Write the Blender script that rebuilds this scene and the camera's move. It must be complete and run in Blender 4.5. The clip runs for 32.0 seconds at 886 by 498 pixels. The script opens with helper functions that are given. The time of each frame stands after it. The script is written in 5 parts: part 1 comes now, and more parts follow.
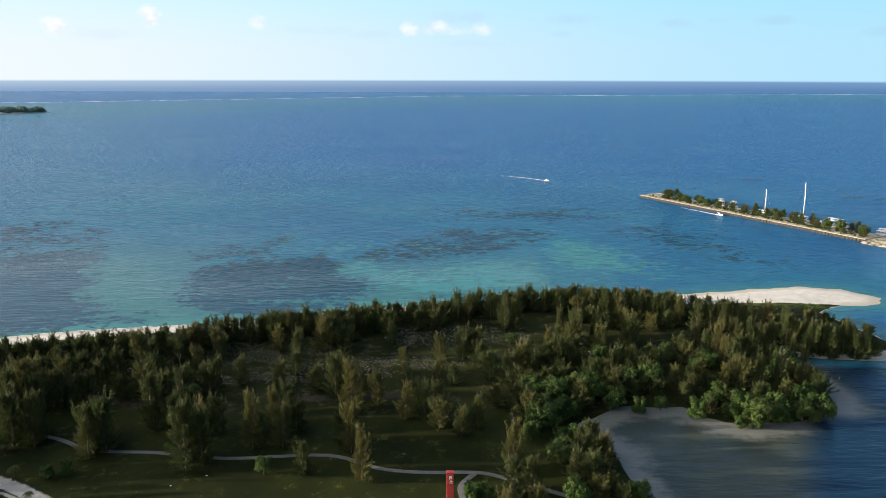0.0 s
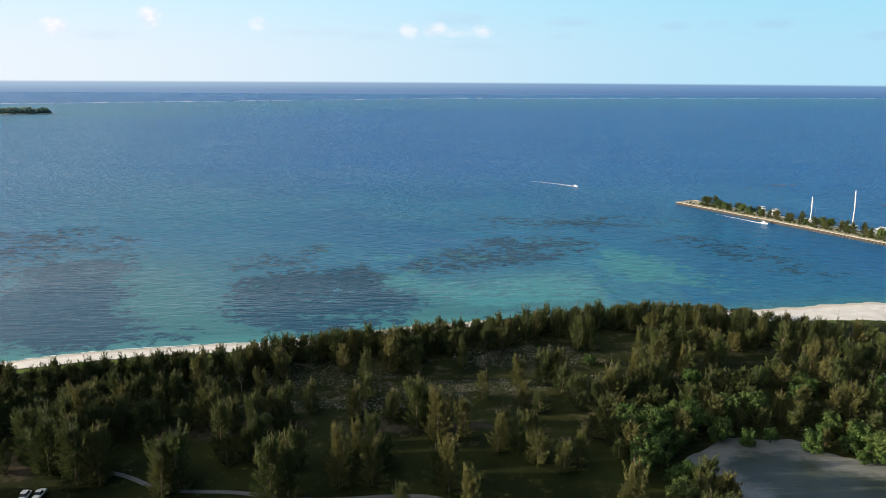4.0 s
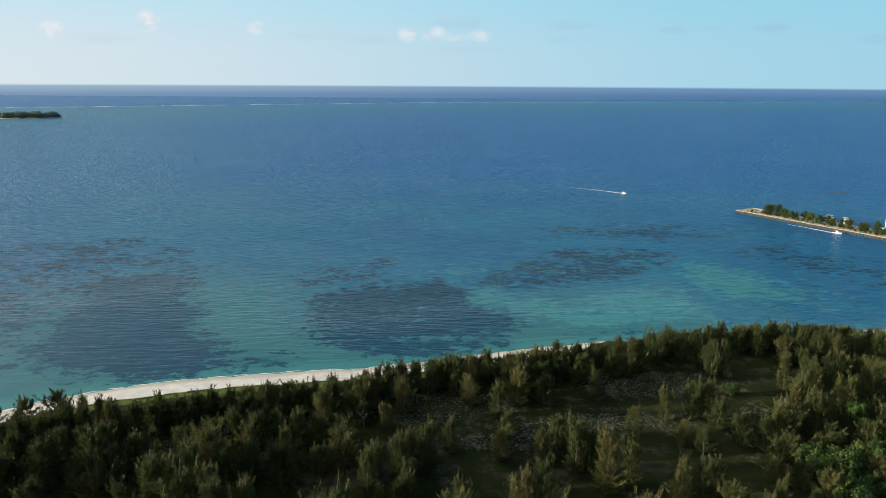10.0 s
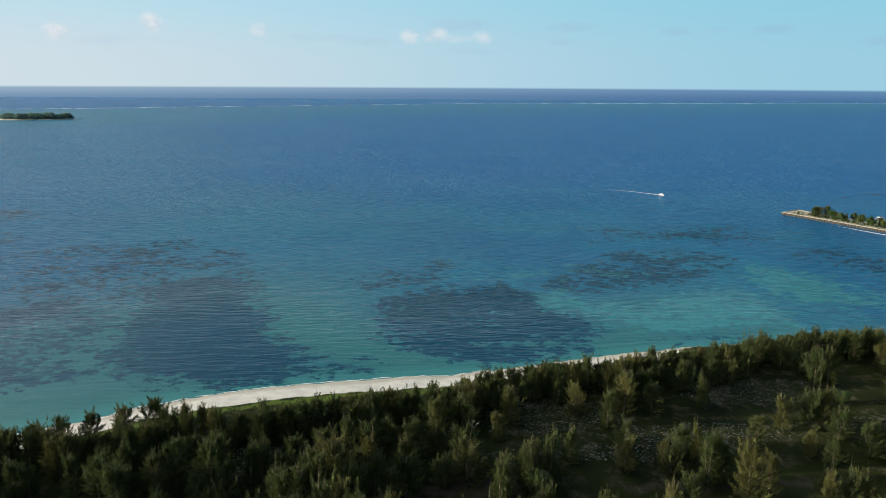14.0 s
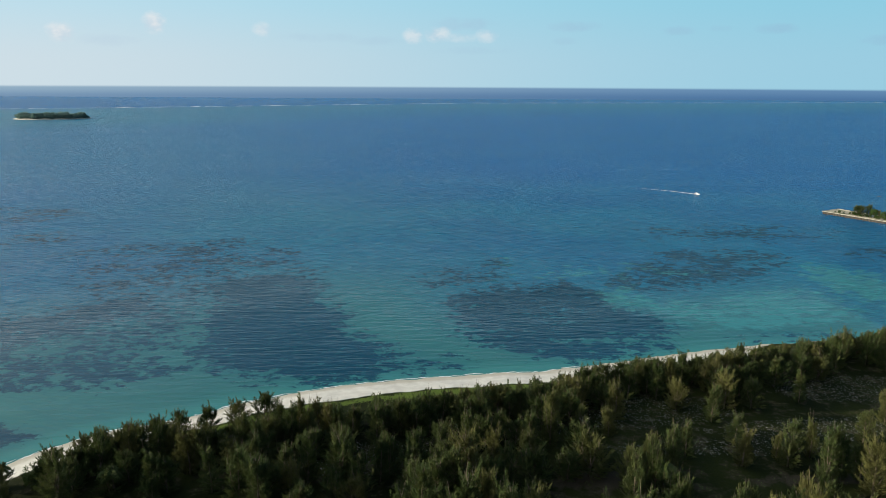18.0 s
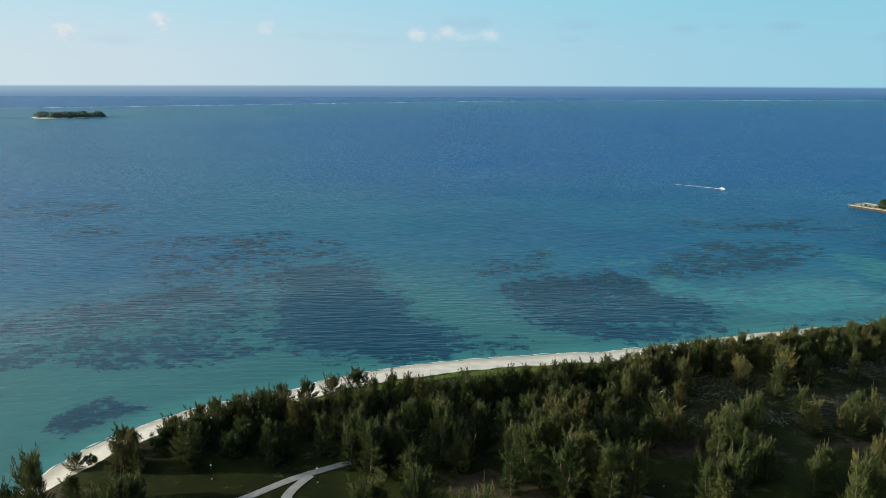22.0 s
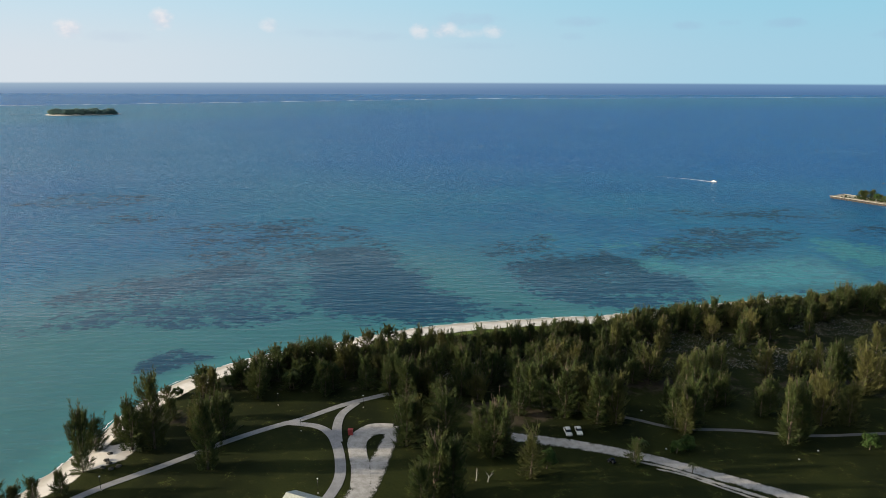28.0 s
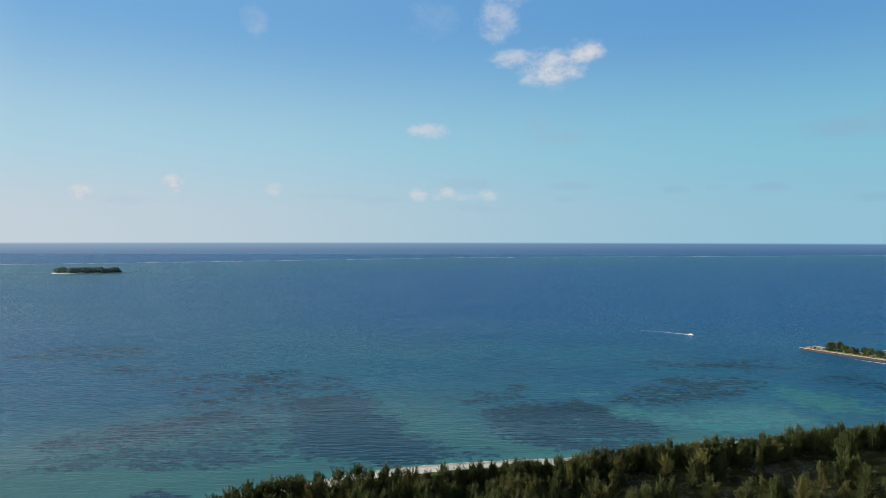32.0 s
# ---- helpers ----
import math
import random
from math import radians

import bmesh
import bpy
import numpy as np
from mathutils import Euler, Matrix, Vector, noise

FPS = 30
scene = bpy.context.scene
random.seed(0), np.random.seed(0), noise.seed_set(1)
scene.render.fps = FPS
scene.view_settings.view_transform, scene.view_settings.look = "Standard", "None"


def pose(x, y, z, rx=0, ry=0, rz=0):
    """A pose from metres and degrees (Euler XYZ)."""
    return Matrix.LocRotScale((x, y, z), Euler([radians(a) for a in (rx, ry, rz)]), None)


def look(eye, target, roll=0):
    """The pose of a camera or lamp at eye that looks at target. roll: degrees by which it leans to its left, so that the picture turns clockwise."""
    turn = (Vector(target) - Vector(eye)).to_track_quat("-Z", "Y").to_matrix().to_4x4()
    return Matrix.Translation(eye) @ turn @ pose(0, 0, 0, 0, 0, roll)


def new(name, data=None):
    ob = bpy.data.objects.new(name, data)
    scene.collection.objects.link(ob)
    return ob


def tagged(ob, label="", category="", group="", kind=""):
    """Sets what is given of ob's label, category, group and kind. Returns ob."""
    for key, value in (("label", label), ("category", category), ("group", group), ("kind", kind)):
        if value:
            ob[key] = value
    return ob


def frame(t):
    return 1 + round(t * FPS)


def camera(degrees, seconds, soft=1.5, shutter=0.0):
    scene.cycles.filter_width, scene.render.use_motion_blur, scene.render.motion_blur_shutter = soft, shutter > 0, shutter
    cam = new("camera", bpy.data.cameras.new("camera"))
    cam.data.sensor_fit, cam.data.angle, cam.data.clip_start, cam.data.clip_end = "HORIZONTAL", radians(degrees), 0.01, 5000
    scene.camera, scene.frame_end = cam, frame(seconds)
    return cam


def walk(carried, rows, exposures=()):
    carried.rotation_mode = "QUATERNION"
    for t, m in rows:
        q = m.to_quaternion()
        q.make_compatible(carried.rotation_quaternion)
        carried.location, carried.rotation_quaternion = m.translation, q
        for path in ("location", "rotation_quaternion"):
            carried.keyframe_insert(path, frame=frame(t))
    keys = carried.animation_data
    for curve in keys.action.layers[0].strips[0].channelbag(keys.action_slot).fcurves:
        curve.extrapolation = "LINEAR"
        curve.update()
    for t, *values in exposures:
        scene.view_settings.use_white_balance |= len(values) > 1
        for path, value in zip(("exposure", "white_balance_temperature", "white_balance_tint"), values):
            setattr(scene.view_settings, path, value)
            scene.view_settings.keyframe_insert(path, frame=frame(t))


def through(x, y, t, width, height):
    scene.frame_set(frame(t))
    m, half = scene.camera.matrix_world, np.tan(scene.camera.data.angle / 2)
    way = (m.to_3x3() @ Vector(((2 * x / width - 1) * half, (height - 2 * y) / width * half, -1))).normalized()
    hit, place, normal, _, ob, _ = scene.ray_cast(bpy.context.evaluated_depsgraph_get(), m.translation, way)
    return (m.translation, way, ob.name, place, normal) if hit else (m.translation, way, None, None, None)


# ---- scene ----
cam = camera(65.03, 32.0, soft=0.5)
PATH = [
    (0, look((0.00, 0.00, 109.94), (0.00, 97.05, 85.82), 0.12)),
    (1, look((-7.29, 4.79, 109.95), (-7.28, 101.84, 85.84), 0.20)),
    (2, look((-14.51, 9.62, 110.10), (-14.46, 106.69, 86.07), 0.27)),
    (3, look((-21.84, 14.24, 110.27), (-21.73, 111.33, 86.33), 0.31)),
    (4, look((-29.34, 18.61, 110.51), (-29.16, 115.73, 86.67), 0.35)),
    (5, look((-36.96, 22.80, 110.75), (-36.70, 119.94, 87.01), 0.39)),
    (6, look((-44.66, 26.84, 110.90), (-44.34, 124.01, 87.26), 0.42)),
    (7, look((-52.41, 30.80, 110.88), (-52.03, 127.99, 87.34), 0.43)),
    (8, look((-60.29, 34.79, 110.77), (-59.87, 131.99, 87.28), 0.40)),
    (9, look((-68.24, 38.74, 110.57), (-67.81, 135.96, 87.15), 0.37)),
    (10, look((-76.07, 42.47, 110.41), (-75.67, 139.70, 87.06), 0.34)),
    (11, look((-84.21, 45.53, 110.30), (-83.85, 142.79, 87.06), 0.32)),
    (12, look((-92.80, 47.61, 109.99), (-92.53, 144.89, 86.82), 0.33)),
    (13, look((-101.69, 48.88, 109.64), (-101.49, 146.17, 86.51), 0.34)),
    (14, look((-110.53, 49.61, 109.28), (-110.44, 146.90, 86.13), 0.33)),
    (15, look((-119.27, 49.80, 109.26), (-119.25, 147.08, 86.08), 0.33)),
    (16, look((-127.87, 49.37, 109.36), (-127.92, 146.64, 86.17), 0.33)),
    (17, look((-136.31, 48.22, 109.38), (-136.44, 145.49, 86.18), 0.32)),
    (18, look((-144.54, 46.27, 109.12), (-144.83, 143.54, 85.90), 0.31)),
    (19, look((-152.40, 43.61, 108.57), (-152.95, 140.87, 85.32), 0.29)),
    (20, look((-159.81, 40.10, 108.10), (-160.59, 137.36, 84.87), 0.23)),
    (21, look((-165.89, 35.49, 107.90), (-166.81, 132.74, 84.60), 0.19)),
    (22, look((-170.50, 29.88, 107.96), (-171.51, 127.10, 84.55), 0.16)),
    (23, look((-173.60, 23.32, 108.31), (-174.66, 120.51, 84.78), 0.15)),
    (24, look((-175.54, 15.89, 108.84), (-176.65, 113.06, 85.24), 0.15)),
    (25, look((-176.74, 7.86, 109.34), (-177.92, 105.01, 85.66), 0.17)),
    (26, look((-177.43, -0.53, 109.77), (-178.66, 96.60, 86.02), 0.17)),
    (27, look((-177.41, -9.00, 110.05), (-178.69, 88.12, 86.27), 0.16)),
    (28, look((-176.50, -17.27, 110.13), (-177.80, 79.85, 86.32), 0.14)),
    (29, look((-174.49, -25.07, 109.93), (-175.80, 72.05, 86.12), 0.10)),
    (30, look((-171.18, -32.36, 109.67), (-172.46, 64.75, 85.82), 0.05)),
    (30.5, look((-169.14, -36.00, 109.65), (-170.43, 61.08, 85.70), 0.02)),
    (31, look((-166.87, -39.72, 109.67), (-168.06, 57.60, 86.73), 0.09)),
    (31.1, look((-166.41, -40.48, 109.67), (-167.59, 57.20, 88.25), 0.09)),
    (31.2, look((-165.94, -41.23, 109.66), (-167.12, 56.72, 89.58), 0.09)),
    (31.3, look((-165.48, -41.99, 109.66), (-166.66, 56.41, 91.86), 0.09)),
    (31.4, look((-165.01, -42.74, 109.66), (-166.19, 56.00, 93.92), 0.09)),
    (31.5, look((-164.54, -43.50, 109.65), (-165.72, 55.63, 96.52), 0.09)),
    (31.6, look((-164.07, -44.26, 109.65), (-165.25, 55.15, 98.90), 0.09)),
    (31.7, look((-163.60, -45.02, 109.64), (-164.77, 54.65, 101.56), 0.09)),
    (31.8, look((-163.13, -45.78, 109.63), (-164.30, 54.05, 103.84), 0.09)),
    (31.9, look((-162.66, -46.54, 109.63), (-163.83, 53.39, 106.00), 0.08)),
    (32, look((-162.19, -47.30, 109.62), (-163.35, 52.69, 108.16), 0.08)),
]
walk(cam, PATH, [(0, 1.36, 6450, 12), (3, 1.32, 6450, 12), (6, 1.21, 6450, 11), (10, 1.03, 6300, 7), (14, 0.94, 6200, 5), (22, 0.93, 6120, 3), (25, 0.95, 6200, 6),
                 (30.0, 1.01, 6480, 12), (30.8, 1.02, 6480, 12), (31.3, 0.96, 6350, 10), (32, 0.72, 6150, 7)])

# ---- world, sun, exposure ----
SUN_AZ, SUN_EL = radians(266), radians(9.8)      # from +y, clockwise
SUN_DIR = Vector((math.sin(SUN_AZ) * math.cos(SUN_EL), math.cos(SUN_AZ) * math.cos(SUN_EL), math.sin(SUN_EL)))
SEA_DIP = 0.0054                                 # the sea horizon lies this far under the level line



class Nodes:
    """Short hand for a node tree."""

    def __init__(self, tree):
        self.tree = tree
        tree.nodes.clear()

    def add(self, kind, **sets):
        node = self.tree.nodes.new(kind)
        for key, value in sets.items():
            if key in ("operation", "blend_type", "data_type", "noise_dimensions", "sky_type", "interpolation_type", "attribute_name", "feature", "distance"):
                if key == "operation":
                    node.operation = value
                elif key == "blend_type":
                    node.blend_type = value
                elif key == "data_type":
                    node.data_type = value
                elif key == "noise_dimensions":
                    node.noise_dimensions = value
                elif key == "sky_type":
                    node.sky_type = value
                elif key == "interpolation_type":
                    node.interpolation_type = value
                elif key == "attribute_name":
                    node.attribute_name = value
                elif key == "feature":
                    node.feature = value
                elif key == "distance":
                    node.distance = value
        return node

    def put(self, socket, value):
        if hasattr(value, "is_output"):
            self.tree.links.new(value, socket)
        elif isinstance(value, tuple) and len(value) == 3 and socket.type == "RGBA":
            socket.default_value = (*value, 1)
        else:
            socket.default_value = value

    def math(self, op, a, b=0.0, c=0.0, clamp=False):
        node = self.add("ShaderNodeMath", operation=op)
        node.use_clamp = clamp
        for n, v in enumerate((a, b, c)):
            self.put(node.inputs[n], v)
        return node.outputs[0]

    def vec(self, op, a, b=(0, 0, 0)):
        node = self.add("ShaderNodeVectorMath", operation=op)
        self.put(node.inputs[0], a)
        self.put(node.inputs[1], b)
        return node.outputs[0]

    def mix(self, fac, a, b, blend="MIX"):
        node = self.add("ShaderNodeMix", data_type="RGBA", blend_type=blend)
        self.put(node.inputs[0], fac)
        self.put(node.inputs[6], a)
        self.put(node.inputs[7], b)
        return node.outputs[2]

    def step(self, value, low, high):
        node = self.add("ShaderNodeMapRange", interpolation_type="SMOOTHSTEP")
        self.put(node.inputs[0], value)
        node.inputs[1].default_value, node.inputs[2].default_value = low, high
        return node.outputs[0]

    def noise(self, vector, scale, detail=3.0, rough=0.55):
        node = self.add("ShaderNodeTexNoise")
        self.put(node.inputs["Vector"], vector)
        node.inputs["Scale"].default_value, node.inputs["Detail"].default_value = scale, detail
        node.inputs["Roughness"].default_value = rough
        return node.outputs[0]

    def stretch(self, vector, sx, sy, sz=1.0):
        return self.vec("MULTIPLY", vector, (sx, sy, sz))

    def place(self):
        return self.add("ShaderNodeNewGeometry").outputs["Position"]

    def attribute(self, name):
        return self.add("ShaderNodeAttribute", attribute_name=name).outputs["Fac"]

    def bump(self, height, strength, distance, normal=None):
        node = self.add("ShaderNodeBump")
        self.put(node.inputs["Height"], height)
        self.put(node.inputs["Strength"], strength)
        node.inputs["Distance"].default_value = distance
        if normal is not None:
            self.put(node.inputs["Normal"], normal)
        return node.outputs[0]


def make_world():
    world = bpy.data.worlds.new("sky")
    scene.world = world
    world.use_nodes = True
    n = Nodes(world.node_tree)
    sky = n.add("ShaderNodeTexSky", sky_type="NISHITA")
    sky.sun_disc, sky.sun_elevation, sky.sun_rotation = False, SUN_EL, SUN_AZ
    sky.altitude, sky.air_density, sky.dust_density, sky.ozone_density = 0, 1.0, 0.6, 2.0
    way = n.add("ShaderNodeTexCoord").outputs["Generated"]
    split = n.add("ShaderNodeSeparateXYZ")
    n.put(split.inputs[0], way)
    x, y, z = split.outputs
    bearing = n.math("MULTIPLY", n.math("ARCTAN2", x, y), 57.2958)
    height = n.math("MULTIPLY", n.math("ARCSINE", z), 57.2958)
    rough = n.noise(n.stretch(way, 1.0, 1.0, 1.5), 34.0, 6.0, 0.62)
    fine = n.noise(n.stretch(way, 1.0, 1.0, 1.5), 120.0, 3.0, 0.55)
    edge = n.math("ADD", n.math("MULTIPLY", n.math("SUBTRACT", rough, 0.5), 3.0), n.math("MULTIPLY", n.math("SUBTRACT", fine, 0.5), 0.7))

    def cover_of(clouds):
        """How far a set of clouds covers the sky: bearing, height, half width, half height in degrees, density."""
        cover = None
        for a, e, w, h, d in clouds:
            far = n.math("ADD", n.math("POWER", n.math("DIVIDE", n.math("SUBTRACT", bearing, a), w), 2.0),
                         n.math("POWER", n.math("DIVIDE", n.math("SUBTRACT", height, e), h), 2.0))
            one = n.math("MULTIPLY", n.step(n.math("SUBTRACT", n.math("ADD", 1.0, edge), far), -0.6, 1.7), d)
            cover = one if cover is None else n.math("MAXIMUM", cover, one)
        return cover

    sunlit = cover_of([
        (-28.0, 3.3, 0.9, 0.7, 0.75), (-21.9, 4.2, 0.8, 0.75, 0.85), (-14.2, 3.9, 0.7, 0.5, 0.5), (-2.6, 3.6, 0.8, 0.6, 0.55), (-0.7, 3.7, 1.1, 0.6, 0.6),
        (3.2, 3.6, 0.9, 0.5, 0.45), (0.4, 3.5, 2.6, 0.35, 0.3), (8.2, 13.5, 2.6, 1.5, 0.85), (10.8, 14.7, 1.5, 1.0, 0.9), (5.0, 14.4, 1.7, 0.7, 0.6), (3.8, 17.3, 1.7, 1.6, 0.5),
        (5.2, 19.6, 1.3, 1.5, 0.4), (-1.5, 17.4, 2.0, 1.5, 0.12), (-15.8, 16.8, 1.1, 1.2, 0.2), (-1.9, 8.8, 1.7, 0.6, 0.6)])
    shaded = cover_of([
        (1.2, 4.5, 2.6, 0.5, 0.45), (-5.5, 3.2, 2.2, 0.35, 0.3), (-9.5, 3.4, 3.6, 0.35, 0.28), (-25.2, 2.9, 2.0, 0.4, 0.3), (10.0, 4.3, 1.9, 0.4, 0.5),
        (17.8, 3.9, 1.1, 0.35, 0.45), (20.6, 4.0, 0.9, 0.25, 0.3), (24.4, 3.9, 1.5, 0.35, 0.5), (31.2, 3.0, 1.4, 0.35, 0.4), (9.3, 3.2, 1.0, 0.3, 0.3),
        (30.2, 8.0, 3.8, 0.9, 0.6), (33.0, 8.6, 2.6, 0.9, 0.5), (7.2, 9.2, 1.3, 0.6, 0.35), (8.8, 8.0, 2.4, 0.6, 0.4), (2.0, 2.5, 3.0, 0.3, 0.22)])
    # pale haze towards the sun's side, clear blue away from it
    side = n.step(bearing, -42.0, 34.0)
    low = n.mix(side, (6.3, 6.8, 7.2), (3.35, 5.6, 6.8))
    mid = n.mix(side, (4.8, 6.75, 7.7), (2.7, 5.6, 6.9))
    high = n.mix(side, (2.1, 4.4, 7.2), (1.35, 3.4, 6.4))
    air = n.mix(n.step(height, 1.0, 8.0), low, mid)
    air = n.mix(n.step(height, 6.0, 18.0), air, high)
    air = n.mix(n.step(height, 16.0, 48.0), air, sky.outputs[0])
    around = n.math("ABSOLUTE", n.math("ADD", bearing, 10.0))
    air = n.mix(n.step(around, 62.0, 110.0), air, sky.outputs[0])
    # the wide bright haze about the low sun
    facing = n.add("ShaderNodeVectorMath", operation="DOT_PRODUCT")
    n.put(facing.inputs[0], way)
    facing.inputs[1].default_value = SUN_DIR
    air = n.mix(n.math("MULTIPLY", n.step(facing.outputs["Value"], 0.47, 0.95), n.step(height, 60.0, 20.0)), air, (17.0, 15.5, 13.0))
    # bright patch added above the view so the sunward sea mirrors more light
    fill_patch = n.math("MULTIPLY", n.step(facing.outputs["Value"], 0.15, 0.75), n.math("MULTIPLY", n.step(height, 17.0, 34.0), n.step(height, 80.0, 45.0)))
    air = n.mix(fill_patch, air, (15.0, 14.8, 14.2))
    grey = n.mix(side, (5.0, 5.7, 6.7), (3.0, 4.6, 6.1))
    clear = n.mix(shaded, air, grey)
    clear = n.mix(sunlit, clear, n.mix(n.step(rough, 0.36, 0.6), (6.0, 6.1, 6.8), (8.2, 7.6, 7.5)))
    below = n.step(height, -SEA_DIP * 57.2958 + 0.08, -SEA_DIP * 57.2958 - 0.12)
    # outermost sea, with distance haze painted into its colour up to the horizon
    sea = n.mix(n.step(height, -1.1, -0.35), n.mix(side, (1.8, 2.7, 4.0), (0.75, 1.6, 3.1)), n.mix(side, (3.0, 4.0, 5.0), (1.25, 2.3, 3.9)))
    glow = n.add("ShaderNodeBackground")
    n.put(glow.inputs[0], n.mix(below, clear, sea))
    glow.inputs[1].default_value = 0.056
    n.put(n.add("ShaderNodeOutputWorld").inputs[0], glow.outputs[0])


make_world()
sun_data = bpy.data.lights.new("sun", "SUN")
sun_data.energy, sun_data.angle, sun_data.color = 5.0, radians(0.6), (1.0, 0.86, 0.63)
sun = new("sun", sun_data)
sun.matrix_world = look(SUN_DIR * 500, (0, 0, 0))


# ---- materials ----
def material(name):
    m = bpy.data.materials.new(name)
    m.use_nodes = True
    return m, Nodes(m.node_tree)


def finish(n, color, rough=0.8, normal=None, metal=0.0, spec=0.5):
    p = n.add("ShaderNodeBsdfPrincipled")
    n.put(p.inputs["Base Color"], color)
    n.put(p.inputs["Roughness"], rough)
    n.put(p.inputs["Metallic"], metal)
    n.put(p.inputs["Specular IOR Level"], spec)
    if normal is not None:
        n.put(p.inputs["Normal"], normal)
    n.put(n.add("ShaderNodeOutputMaterial").inputs[0], p.outputs[0])
    return p


def plain(name, color, rough=0.7, spread=0.15, scale=1.5, metal=0.0):
    """A painted or cast surface with blotches and grain."""
    m, n = material(name)
    at = n.add("ShaderNodeTexCoord").outputs["Object"]
    big, small = n.noise(at, scale, 4.0), n.noise(at, scale * 14, 3.0)
    dark = tuple(c * (1 - spread) for c in color)
    light = tuple(min(1, c * (1 + spread)) for c in color)
    shade = n.mix(n.step(n.math("ADD", n.math("MULTIPLY", big, 0.7), n.math("MULTIPLY", small, 0.3)), 0.3, 0.7), dark, light)
    finish(n, shade, rough, n.bump(small, 0.15, 0.02), metal)
    return m


def foliage(name, dark, light, tip, through=0.22):
    """Leaves: green that differs leaf by leaf and tree by tree, letting some light through."""
    m, n = material(name)
    geo, info = n.add("ShaderNodeNewGeometry"), n.add("ShaderNodeObjectInfo")
    tone = n.math("ADD", n.math("MULTIPLY", geo.outputs["Random Per Island"], 0.45), n.math("MULTIPLY", n.attribute("tone"), 0.55))
    shade = n.mix(tone, dark, light)
    shade = n.mix(n.math("MULTIPLY", n.step(info.outputs["Random"], 0.45, 1.0), 0.65), shade, tip)
    blot = n.noise(geo.outputs["Position"], 0.35, 3.0)
    shade = n.mix(n.math("MULTIPLY", n.step(blot, 0.4, 0.7), 0.35), shade, tip)
    p = n.add("ShaderNodeBsdfPrincipled")
    n.put(p.inputs["Base Color"], shade)
    p.inputs["Roughness"].default_value, p.inputs["Specular IOR Level"].default_value = 0.7, 0.1
    t = n.add("ShaderNodeBsdfTranslucent")
    n.put(t.inputs[0], shade)
    both = n.add("ShaderNodeMixShader")
    both.inputs[0].default_value = through
    n.tree.links.new(p.outputs[0], both.inputs[1])
    n.tree.links.new(t.outputs[0], both.inputs[2])
    n.put(n.add("ShaderNodeOutputMaterial").inputs[0], both.outputs[0])
    return m


